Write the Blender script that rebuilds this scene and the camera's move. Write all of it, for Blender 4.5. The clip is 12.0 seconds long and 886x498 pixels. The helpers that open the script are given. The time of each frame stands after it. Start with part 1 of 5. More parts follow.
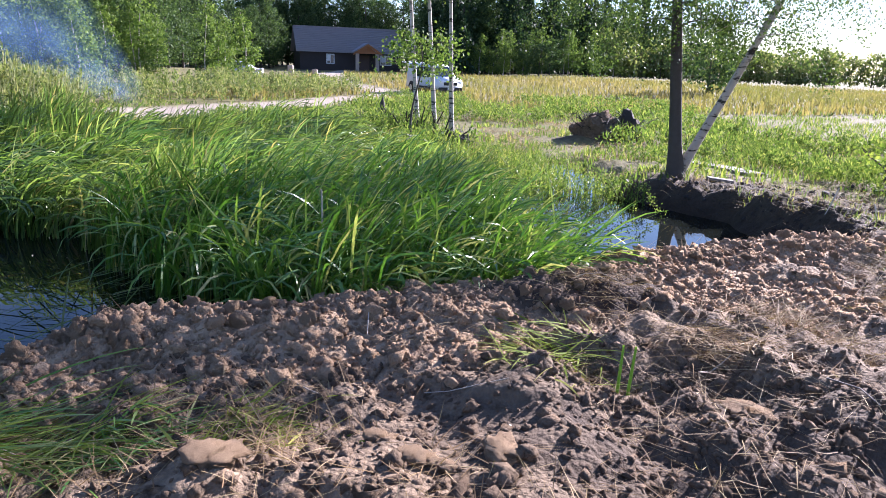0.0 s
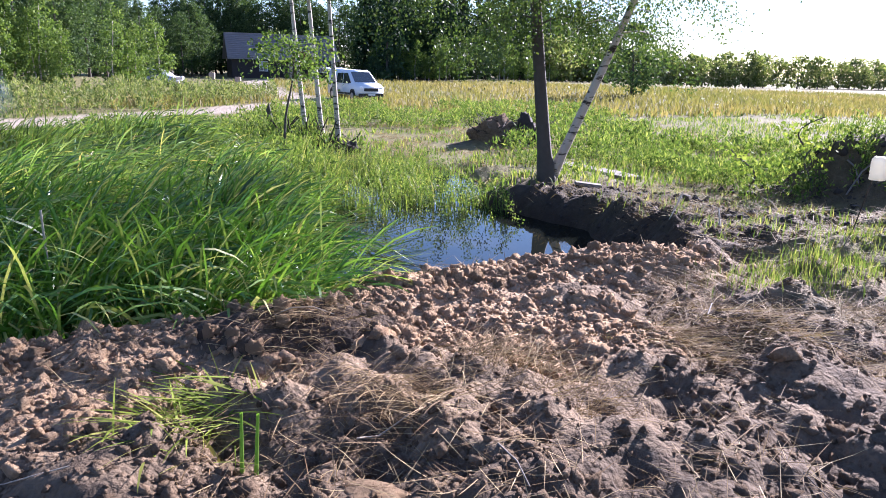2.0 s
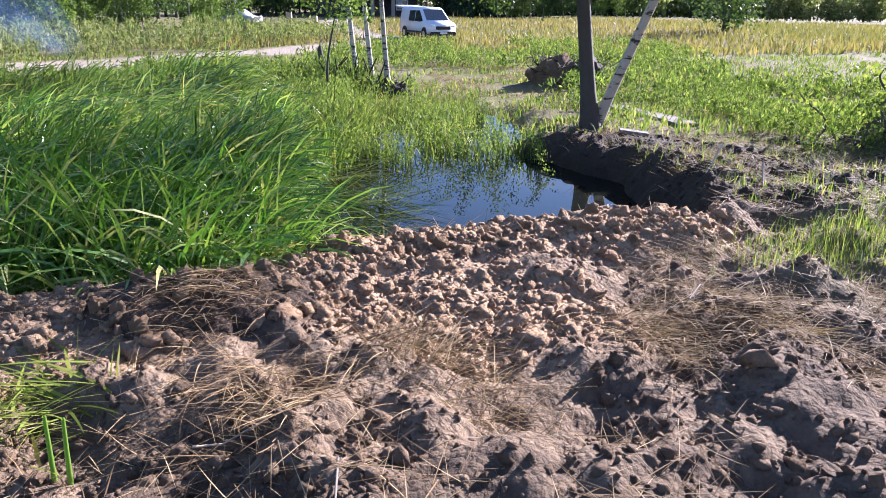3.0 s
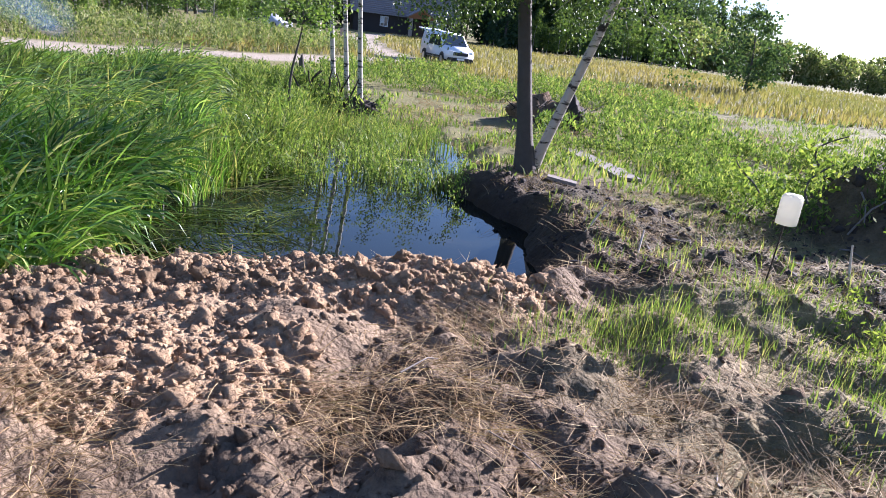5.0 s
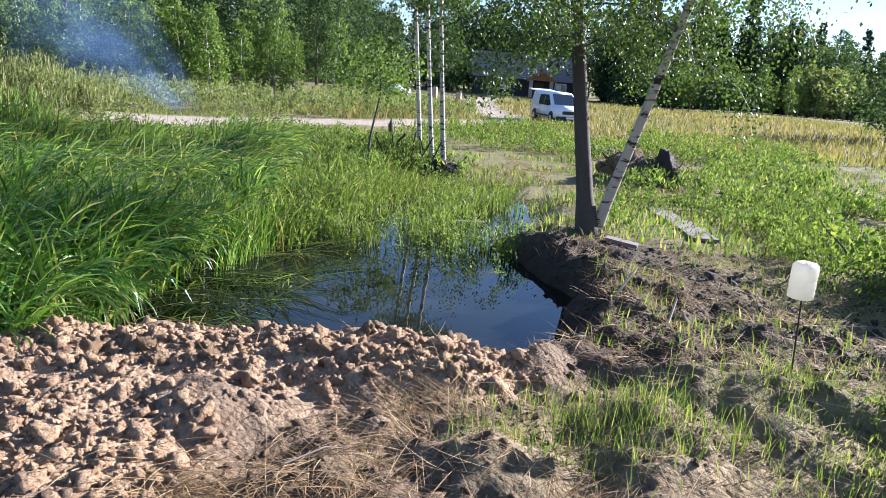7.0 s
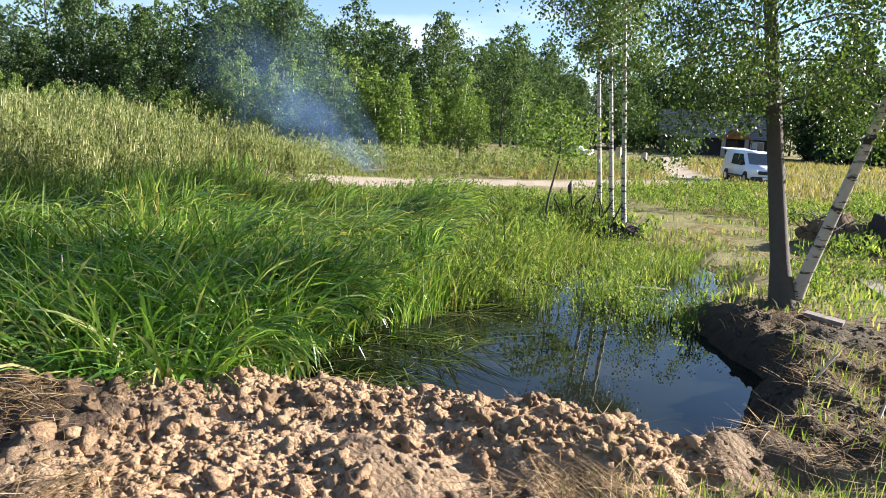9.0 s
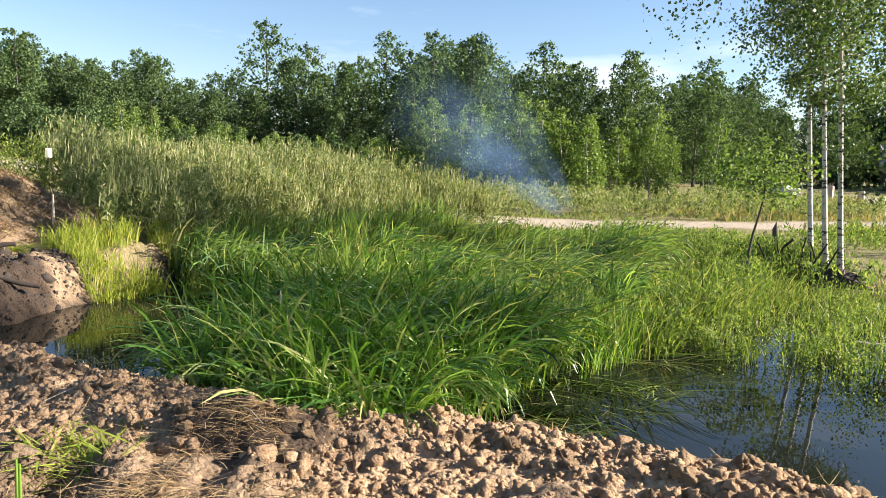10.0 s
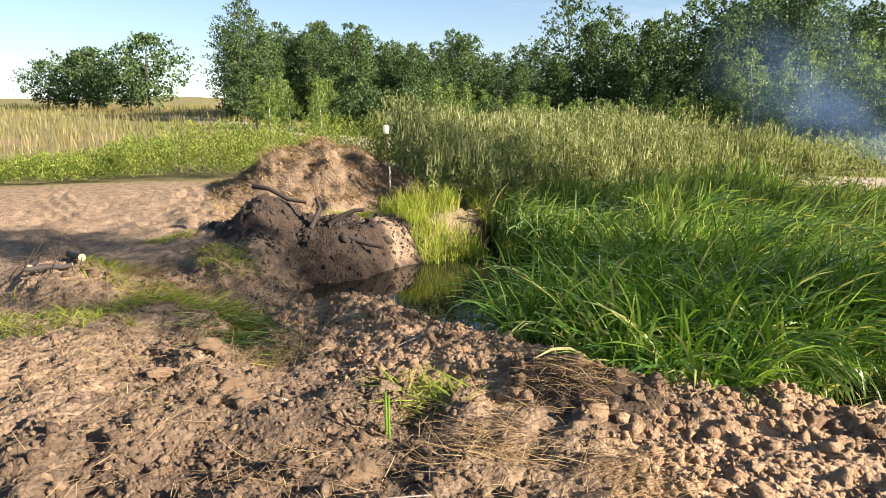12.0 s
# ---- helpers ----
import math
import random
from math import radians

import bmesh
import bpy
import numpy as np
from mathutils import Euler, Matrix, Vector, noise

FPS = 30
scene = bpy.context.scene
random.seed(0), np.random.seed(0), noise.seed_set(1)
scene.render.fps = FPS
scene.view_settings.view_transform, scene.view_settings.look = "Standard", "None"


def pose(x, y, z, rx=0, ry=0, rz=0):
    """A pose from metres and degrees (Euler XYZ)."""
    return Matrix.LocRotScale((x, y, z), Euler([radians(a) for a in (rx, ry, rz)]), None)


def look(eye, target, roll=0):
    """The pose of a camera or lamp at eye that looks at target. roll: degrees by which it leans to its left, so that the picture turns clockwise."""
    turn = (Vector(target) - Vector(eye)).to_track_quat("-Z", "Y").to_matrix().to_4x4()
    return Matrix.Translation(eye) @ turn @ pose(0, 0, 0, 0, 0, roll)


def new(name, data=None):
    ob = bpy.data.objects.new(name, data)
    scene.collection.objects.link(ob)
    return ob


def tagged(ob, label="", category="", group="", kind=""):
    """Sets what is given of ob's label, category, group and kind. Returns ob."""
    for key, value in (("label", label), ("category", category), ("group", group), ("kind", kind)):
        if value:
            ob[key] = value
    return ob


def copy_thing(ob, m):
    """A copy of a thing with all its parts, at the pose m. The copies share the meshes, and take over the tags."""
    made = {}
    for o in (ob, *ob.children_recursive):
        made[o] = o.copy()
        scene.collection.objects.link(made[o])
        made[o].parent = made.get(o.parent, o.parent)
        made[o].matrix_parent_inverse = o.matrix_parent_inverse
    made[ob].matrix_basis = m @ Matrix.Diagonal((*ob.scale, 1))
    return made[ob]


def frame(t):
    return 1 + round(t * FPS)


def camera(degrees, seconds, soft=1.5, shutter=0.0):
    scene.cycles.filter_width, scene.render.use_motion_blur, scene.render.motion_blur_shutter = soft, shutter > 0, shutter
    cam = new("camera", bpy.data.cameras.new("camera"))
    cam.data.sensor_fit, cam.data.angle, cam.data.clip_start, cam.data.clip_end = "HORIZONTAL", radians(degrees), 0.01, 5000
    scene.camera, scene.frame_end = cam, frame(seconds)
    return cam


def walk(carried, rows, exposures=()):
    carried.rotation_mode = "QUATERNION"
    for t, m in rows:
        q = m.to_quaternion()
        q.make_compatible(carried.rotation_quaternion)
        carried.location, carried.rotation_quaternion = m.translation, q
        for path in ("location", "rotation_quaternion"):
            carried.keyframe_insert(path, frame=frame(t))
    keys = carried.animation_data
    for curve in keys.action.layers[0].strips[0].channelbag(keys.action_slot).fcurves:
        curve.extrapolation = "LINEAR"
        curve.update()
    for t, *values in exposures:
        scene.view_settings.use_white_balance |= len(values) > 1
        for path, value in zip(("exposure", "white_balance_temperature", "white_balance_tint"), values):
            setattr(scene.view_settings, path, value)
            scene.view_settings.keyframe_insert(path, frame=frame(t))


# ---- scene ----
cam = camera(64.3, 12.0, soft=0.9)
METRES, EYE, TILT, LEAN, TURN = 6.7, 1.6, -15.0, -2.0, 0.0
ROWS = [
    (0.0, 0.0, 0.0, 0.0, 0.0, 0.0, -0.0),
    (0.5, 0.0447, 0.0289, 0.0117, -0.01, -1.48, 1.68),
    (1.0, 0.1117, 0.055, 0.0161, 7.56, -1.49, -2.34),
    (1.5, 0.1813, 0.0859, 0.0135, 1.44, 0.26, -0.58),
    (2.0, 0.2491, 0.122, 0.0177, -3.96, 0.44, 1.65),
    (2.5, 0.317, 0.1601, 0.0264, 4.01, -1.8, -1.53),
    (3.0, 0.3882, 0.2118, 0.038, 2.84, -4.15, 0.57),
    (3.5, 0.4521, 0.2383, 0.0425, 4.08, -2.78, -0.97),
    (5.5, 0.6928, 0.3156, 0.0773, 4.53, -1.9, -7.04),
    (6.0, 0.7422, 0.336, 0.0844, 5.09, 0.69, -5.05),
    (6.5, 0.7833, 0.3523, 0.0999, 6.71, 1.02, -3.18),
    (7.0, 0.7938, 0.38, 0.0994, 15.13, 1.22, -6.59),
    (7.5, 0.8036, 0.397, 0.1068, 26.92, -0.02, -7.4),
    (9.5, 0.7969, 0.3928, 0.1122, 32.19, 5.6, -10.52),
    (10.0, 0.7893, 0.3834, 0.1115, 44.5, 4.64, -11.37),
    (10.5, 0.7861, 0.3761, 0.1097, 52.13, 2.67, -11.81),
    (11.0, 0.7845, 0.3699, 0.1066, 60.45, 0.52, -12.02),
    (11.5, 0.7813, 0.3679, 0.1053, 65.76, -0.98, -11.51),
    (12.0, 0.7724, 0.3592, 0.1005, 68.95, -3.13, -12.15),
]
walk(cam, [(t, pose(0, 0, EYE, TILT, LEAN, TURN) @ pose(METRES * x, METRES * y, METRES * z, 90 + pitch, roll, yaw)) for t, x, y, z, yaw, pitch, roll in ROWS],
     exposures=[(0.0, 2.08, 5350, 29), (6.5, 1.92, 5300, 22), (9.5, 1.98, 6200, 14), (12.0, 1.85, 6600, 17)])

# ---- world, sun, exposure ----
SUN_AZ, SUN_EL = 44.0, 22.5          # degrees right of +y, degrees up
world = bpy.data.worlds.new("sky")
scene.world = world
world.use_nodes = True
wn, wl = world.node_tree.nodes, world.node_tree.links
wn.clear()
w_out = wn.new("ShaderNodeOutputWorld")
w_bg = wn.new("ShaderNodeBackground")
w_sky = wn.new("ShaderNodeTexSky")
w_sky.sky_type = "NISHITA"
w_sky.sun_disc = False
w_sky.sun_elevation = radians(SUN_EL)
w_sky.sun_rotation = radians(SUN_AZ)
w_sky.air_density, w_sky.dust_density, w_sky.ozone_density = 1.0, 0.15, 2.5
w_tc = wn.new("ShaderNodeTexCoord")
w_map = wn.new("ShaderNodeMapping")
w_map.inputs["Scale"].default_value = (1.3, 1.3, 6.0)
w_map.inputs["Location"].default_value = (0.35, 0.1, 0.0)
w_noise = wn.new("ShaderNodeTexNoise")
w_noise.inputs["Scale"].default_value = 1.5
w_noise.inputs["Detail"].default_value = 7.0
w_noise.inputs["Roughness"].default_value = 0.55
w_ramp = wn.new("ShaderNodeValToRGB")
w_ramp.color_ramp.elements[0].position, w_ramp.color_ramp.elements[1].position = 0.58, 0.84
w_mix = wn.new("ShaderNodeMixRGB")
w_mix.inputs["Color2"].default_value = (7.5, 7.8, 8.2, 1)
wl.new(w_tc.outputs["Generated"], w_map.inputs["Vector"])
wl.new(w_map.outputs["Vector"], w_noise.inputs["Vector"])
wl.new(w_noise.outputs["Fac"], w_ramp.inputs["Fac"])
wl.new(w_ramp.outputs["Color"], w_mix.inputs["Fac"])
wl.new(w_sky.outputs["Color"], w_mix.inputs["Color1"])
wl.new(w_mix.outputs["Color"], w_bg.inputs["Color"])
wl.new(w_bg.outputs["Background"], w_out.inputs["Surface"])
w_bg.inputs["Strength"].default_value = 0.050
sun = new("sun", bpy.data.lights.new("sun", "SUN"))
sun.data.energy, sun.data.angle, sun.data.color = 5.0, radians(0.6), (1.0, 0.90, 0.76)
sa, se = radians(SUN_AZ), radians(SUN_EL)
SUN_DIR = Vector((math.sin(sa) * math.cos(se), math.cos(sa) * math.cos(se), math.sin(se)))
sun.matrix_world = look(SUN_DIR * 60, (0, 0, 0))


# ---- materials ----
def nodes_of(name):
    m = bpy.data.materials.new(name)
    m.use_nodes = True
    m.node_tree.nodes.clear()
    nt = m.node_tree

    def n(kind, **inputs):
        node = nt.nodes.new("ShaderNode" + kind)
        for k, v in inputs.items():
            key = k.replace("_", " ")
            if isinstance(v, bpy.types.NodeSocket):
                nt.links.new(v, node.inputs[key])
            else:
                node.inputs[key].default_value = v
        return node
    return m, nt, n


def rgb(c):
    return (c[0], c[1], c[2], 1.0)


def ramp(n, fac, stops):
    r = n("ValToRGB", Fac=fac)
    el = r.color_ramp.elements
    while len(el) < len(stops):
        el.new(0.5)
    for e, (p, c) in zip(el, stops):
        e.position, e.color = p, rgb(c)
    return r.outputs["Color"]


def mixc(n, fac, a, b, mode="MIX"):
    m = n("MixRGB")
    m.blend_type = mode
    nt = m.id_data
    for key, v in (("Fac", fac), ("Color1", a), ("Color2", b)):
        if isinstance(v, bpy.types.NodeSocket):
            nt.links.new(v, m.inputs[key])
        else:
            m.inputs[key].default_value = rgb(v) if isinstance(v, tuple) else v
    return m.outputs["Color"]


def noise_fac(n, scale, detail=4.0, rough=0.6, vec=None):
    t = n("TexNoise", Scale=scale, Detail=detail, Roughness=rough)
    if vec is not None:
        t.id_data.links.new(vec, t.inputs["Vector"])
    return t.outputs["Fac"]


def plain(name, colour, rough=0.7, metal=0.0, vary=0.25, scale=6.0, bump=0.2, spec=0.4):
    """A surface of one colour with two scales of wear."""
    m, nt, n = nodes_of(name)
    co = n("TexCoord").outputs["Object"]
    f1, f2 = noise_fac(n, scale, vec=co), noise_fac(n, scale * 7, vec=co)
    dark = tuple(c * (1 - vary) for c in colour)
    light = tuple(min(1, c * (1 + vary * 0.7)) for c in colour)
    c = mixc(n, f1, dark, light)
    c = mixc(n, 0.35, c, mixc(n, f2, dark, light))
    b = n("Bump", Strength=bump, Distance=0.01, Height=f2)
    p = n("BsdfPrincipled", Base_Color=c, Roughness=rough, Metallic=metal, Normal=b.outputs["Normal"])
    p.inputs["Specular IOR Level"].default_value = spec
    o = n("OutputMaterial", Surface=p.outputs["BSDF"])
    return m


def leafy(name, stops, translucent=0.4, rough=0.7, patch=0.0, patch_colour=(0.2, 0.2, 0.05), gloss=0.12):
    """Leaves or blades: colour from island to island, sunlight through them."""
    m, nt, n = nodes_of(name)
    r = n("NewGeometry").outputs["Random Per Island"]
    c = ramp(n, r, stops)
    if patch:
        co = n("TexCoord").outputs["Object"]
        f = ramp(n, noise_fac(n, patch, 3.0, vec=co), [(0.42, (0, 0, 0)), (0.62, (1, 1, 1))])
        c = mixc(n, f, c, mixc(n, 0.6, c, patch_colour))
    p = n("BsdfPrincipled", Base_Color=c, Roughness=rough)
    p.inputs["Specular IOR Level"].default_value = gloss
    tcol = mixc(n, 0.5, c, (0.9, 1.0, 0.25), "MULTIPLY")
    t = n("BsdfTranslucent", Color=mixc(n, 1.0, c, (1.5, 1.6, 0.8), "MULTIPLY"))
    s = n("MixShader", Fac=translucent)
    nt.links.new(p.outputs["BSDF"], s.inputs[1])
    nt.links.new(t.outputs["BSDF"], s.inputs[2])
    n("OutputMaterial", Surface=s.outputs["Shader"])
    return m


M_REED = leafy("reed_green", [(0.0, (0.016, 0.046, 0.010)), (0.35, (0.072, 0.155, 0.028)), (0.7, (0.185, 0.29, 0.065)), (0.92, (0.31, 0.39, 0.115)), (0.97, (0.44, 0.35, 0.15))], 0.32, 0.36, 0.45, (0.14, 0.16, 0.035), 0.8)
M_SEDGE = leafy("sedge_green", [(0.0, (0.05, 0.13, 0.015)), (0.4, (0.11, 0.22, 0.025)), (0.75, (0.22, 0.34, 0.05)), (0.95, (0.45, 0.42, 0.16))], 0.32, 0.38, gloss=0.6)
M_MARSH = leafy("marsh_green", [(0.0, (0.055, 0.095, 0.018)), (0.5, (0.13, 0.19, 0.036)), (0.85, (0.23, 0.275, 0.065)), (1.0, (0.36, 0.31, 0.13))], 0.34, 0.5, gloss=0.3)
M_REED_Y = leafy("reed_yellow", [(0.0, (0.16, 0.22, 0.03)), (0.6, (0.26, 0.31, 0.05)), (1.0, (0.42, 0.38, 0.12))], 0.4)
M_PLUME = leafy("mugwort_plumes", [(0.0, (0.12, 0.15, 0.055)), (0.6, (0.23, 0.245, 0.11)), (1.0, (0.42, 0.39, 0.22))], 0.3)
M_GRASS = leafy("grass_green", [(0.0, (0.06, 0.105, 0.02)), (0.55, (0.135, 0.185, 0.04)), (0.85, (0.24, 0.25, 0.08)), (1.0, (0.36, 0.31, 0.14))], 0.4)
M_STRAW = leafy("straw", [(0.0, (0.16, 0.10, 0.05)), (0.5, (0.30, 0.20, 0.10)), (1.0, (0.48, 0.37, 0.20))], 0.2, 0.7)
M_MEADOW = leafy("meadow_grass", [(0.0, (0.15, 0.13, 0.05)), (0.5, (0.25, 0.20, 0.085)), (1.0, (0.36, 0.28, 0.14))], 0.3, 0.6, 0.05, (0.12, 0.15, 0.04))
M_WEED = leafy("weed_leaves", [(0.0, (0.045, 0.08, 0.018)), (0.6, (0.12, 0.175, 0.04)), (1.0, (0.26, 0.28, 0.085))], 0.4)
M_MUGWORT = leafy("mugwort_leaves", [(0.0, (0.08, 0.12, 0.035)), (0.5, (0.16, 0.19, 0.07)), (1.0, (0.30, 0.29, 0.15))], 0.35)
M_BIRCHLEAF = leafy("birch_leaves", [(0.0, (0.035, 0.065, 0.018)), (0.6, (0.07, 0.11, 0.028)), (1.0, (0.13, 0.17, 0.045))], 0.3, 0.5, gloss=0.3)
M_LIME = leafy("lime_weed_leaves", [(0.0, (0.08, 0.12, 0.02)), (0.6, (0.16, 0.21, 0.04)), (1.0, (0.30, 0.32, 0.08))], 0.38)
M_YOUNG = leafy("young_birch_leaves", [(0.0, (0.065, 0.115, 0.024)), (0.6, (0.13, 0.19, 0.045)), (1.0, (0.22, 0.28, 0.08))], 0.3)
M_FOREST = leafy("forest_leaves", [(0.0, (0.032, 0.06, 0.026)), (0.6, (0.07, 0.112, 0.042)), (1.0, (0.12, 0.17, 0.065))], 0.25)
M_SPRUCE = leafy("spruce_needles", [(0.0, (0.015, 0.035, 0.018)), (1.0, (0.04, 0.07, 0.03))], 0.15, 0.7)
M_BARK = plain("dark_bark", (0.085, 0.072, 0.06), 0.9, scale=9, vary=0.5, bump=0.8)
M_WOOD = plain("weathered_wood", (0.20, 0.17, 0.14), 0.8, scale=5, vary=0.4, bump=0.4)
M_WOODLIGHT = plain("bare_wood", (0.50, 0.42, 0.32), 0.75, scale=8, vary=0.3)
M_CUT = plain("sawn_wood", (0.62, 0.44, 0.2), 0.7)
M_ROOT = plain("dark_root", (0.046, 0.035, 0.027), 0.9, scale=12, vary=0.5, bump=0.8)


def bark_birch():
    m, nt, n = nodes_of("birch_bark")
    co = n("TexCoord").outputs["Object"]
    mp = n("Mapping", Vector=co, Scale=(2.2, 2.2, 7.0))
    f = ramp(n, noise_fac(n, 1.6, 5.0, 0.65, mp.outputs["Vector"]), [(0.41, (0.03, 0.026, 0.022)), (0.48, (0.60, 0.55, 0.48))])
    f = mixc(n, 0.4, f, ramp(n, noise_fac(n, 5.0, vec=co), [(0.3, (0.3, 0.25, 0.2)), (0.7, (0.7, 0.65, 0.6))]), "MULTIPLY")
    p = n("BsdfPrincipled", Base_Color=f, Roughness=0.65)
    n("OutputMaterial", Surface=p.outputs["BSDF"])
    return m


M_BIRCH = bark_birch()


def soil():
    """Earth of the whole ground; masks: r clay, g grass, b muddy soil and painted shade, a sandy road."""
    m, nt, n = nodes_of("earth_and_turf")
    at = n("Attribute")
    at.attribute_name = "mask"
    sep = n("SeparateColor", Color=at.outputs["Color"])
    co = n("TexCoord").outputs["Object"]
    big, mid, fine = noise_fac(n, 0.7, 5, vec=co), noise_fac(n, 6, 6, 0.65, co), noise_fac(n, 42, 4, 0.7, co)
    earth = mixc(n, ramp(n, mid, [(0.3, (0, 0, 0)), (0.7, (1, 1, 1))]), (0.10, 0.070, 0.047), (0.38, 0.275, 0.17))
    earth = mixc(n, ramp(n, fine, [(0.5, (0, 0, 0)), (0.75, (1, 1, 1))]), earth, (0.28, 0.20, 0.135))
    clay = mixc(n, ramp(n, mid, [(0.3, (0, 0, 0)), (0.7, (1, 1, 1))]), (0.32, 0.205, 0.12), (0.54, 0.385, 0.23))
    mud_shade = mixc(n, mid, (0.022, 0.016, 0.012), (0.088, 0.062, 0.043))
    sand = mixc(n, mid, (0.30, 0.245, 0.18), (0.44, 0.375, 0.29))
    turf = mixc(n, ramp(n, mid, [(0.35, (0, 0, 0)), (0.65, (1, 1, 1))]), (0.085, 0.105, 0.03), (0.21, 0.185, 0.075))
    turf = mixc(n, ramp(n, big, [(0.4, (0, 0, 0)), (0.65, (0.35, 0.35, 0.35))]), turf, (0.17, 0.125, 0.085))
    turf = mixc(n, fine, turf, mixc(n, 0.5, turf, (0.3, 0.25, 0.1)))
    c = mixc(n, sep.outputs["Red"], earth, clay)
    c = mixc(n, sep.outputs["Blue"], c, mud_shade)
    c = mixc(n, sep.outputs["Green"], c, turf)
    c = mixc(n, at.outputs["Alpha"], c, sand)
    vor = n("TexVoronoi", Scale=26.0, Vector=co).outputs["Distance"]
    h = mixc(n, 0.45, mixc(n, 0.5, mid, fine), vor, "SUBTRACT")
    b = n("Bump", Strength=1.0, Distance=0.045, Height=h)
    p = n("BsdfPrincipled", Base_Color=c, Roughness=0.92, Normal=b.outputs["Normal"])
    p.inputs["Specular IOR Level"].default_value = 0.2
    n("OutputMaterial", Surface=p.outputs["BSDF"])
    return m


M_SOIL = soil()


def clod(name, dark, light):
    """Dry lumps, each a little lighter or darker, with a crumbly face."""
    m, nt, n = nodes_of(name)
    co = n("TexCoord").outputs["Object"]
    own = n("NewGeometry").outputs["Random Per Island"]
    c = mixc(n, own, dark, light)
    c = mixc(n, 0.5, c, mixc(n, ramp(n, noise_fac(n, 14.0, 5.0, 0.7, co), [(0.3, (0, 0, 0)), (0.7, (1, 1, 1))]), dark, light))
    h = mixc(n, 0.5, noise_fac(n, 55.0, 5.0, 0.75, co), n("TexVoronoi", Scale=38.0, Vector=co).outputs["Distance"], "SUBTRACT")
    b = n("Bump", Strength=1.0, Distance=0.03, Height=h)
    p = n("BsdfPrincipled", Base_Color=c, Roughness=0.95, Normal=b.outputs["Normal"])
    p.inputs["Specular IOR Level"].default_value = 0.12
    n("OutputMaterial", Surface=p.outputs["BSDF"])
    return m


M_CLAY = clod("clay_clod", (0.30, 0.19, 0.11), (0.54, 0.38, 0.23))
M_EARTHCLOD = clod("earth_clod", (0.08, 0.055, 0.037), (0.33, 0.235, 0.15))


def pond():
    m, nt, n = nodes_of("pond_water")
    co = n("TexCoord").outputs["Object"]
    b = n("Bump", Strength=0.05, Distance=0.02, Height=noise_fac(n, 3.0, 2.0, vec=co))
    p = n("BsdfPrincipled", Base_Color=(0.010, 0.012, 0.009, 1), Roughness=0.02, IOR=1.33, Normal=b.outputs["Normal"])
    n("OutputMaterial", Surface=p.outputs["BSDF"])
    return m


M_WATER = pond()


# ---- building helpers ----
def link_np(name, verts, faces, material, parent=None, smooth=False):
    """A mesh object out of arrays; every face has the same number of corners."""
    verts, faces = np.asarray(verts, np.float32).reshape(-1, 3), np.asarray(faces, np.int32)
    k = faces.shape[1]
    me = bpy.data.meshes.new(name)
    me.vertices.add(len(verts))
    me.vertices.foreach_set("co", verts.ravel())
    me.loops.add(faces.size)
    me.loops.foreach_set("vertex_index", faces.ravel())
    me.polygons.add(len(faces))
    me.polygons.foreach_set("loop_start", np.arange(len(faces), dtype=np.int32) * k)
    me.polygons.foreach_set("use_smooth", np.full(len(faces), smooth))
    me.update(calc_edges=True)
    me.materials.append(material)
    ob = new(name, me)
    ob.parent = parent
    return ob


def part(name, bm, material, parent, label="", smooth=False):
    me = bpy.data.meshes.new(name)
    for fc in bm.faces:
        fc.smooth = smooth
    bm.to_mesh(me)
    bm.free()
    me.materials.append(material)
    ob = new(name, me)
    ob.parent = parent
    if label:
        tagged(ob, label)
    return ob


def join(parts):
    """Lists of (verts, faces) into one."""
    vs, fs, k = [], [], 0
    for v, f in parts:
        vs.append(np.asarray(v, float).reshape(-1, 3))
        fs.append(np.asarray(f) + k)
        k += len(vs[-1])
    return np.concatenate(vs), np.concatenate(fs)


def box_bm(sx, sy, sz, at=(0, 0, 0), bevel=0.0):
    bm = bmesh.new()
    bmesh.ops.create_cube(bm, size=1.0)
    bmesh.ops.scale(bm, vec=(sx, sy, sz), verts=bm.verts)
    bmesh.ops.translate(bm, vec=at, verts=bm.verts)
    if bevel:
        bmesh.ops.bevel(bm, geom=list(bm.edges), offset=bevel, segments=2, affect="EDGES")
    return bm


def tube(points, radii, sides=7):
    """A tapered tube along points."""
    p, r = np.asarray(points, float), np.asarray(radii, float)
    tang = np.gradient(p, axis=0)
    tang /= np.linalg.norm(tang, axis=1)[:, None] + 1e-9
    ref = np.where(np.abs(tang[:, 2:3]) > 0.9, [[1.0, 0, 0]], [[0, 0, 1.0]])
    u = np.cross(tang, ref)
    u /= np.linalg.norm(u, axis=1)[:, None] + 1e-9
    v = np.cross(tang, u)
    a = np.arange(sides) * 2 * np.pi / sides
    ring = p[:, None] + r[:, None, None] * (np.cos(a)[None, :, None] * u[:, None] + np.sin(a)[None, :, None] * v[:, None])
    n = len(p)
    i, j = np.meshgrid(np.arange(n - 1), np.arange(sides), indexing="ij")
    f = np.stack([i * sides + j, i * sides + (j + 1) % sides, (i + 1) * sides + (j + 1) % sides, (i + 1) * sides + j], -1).reshape(-1, 4)
    return ring.reshape(-1, 3), f


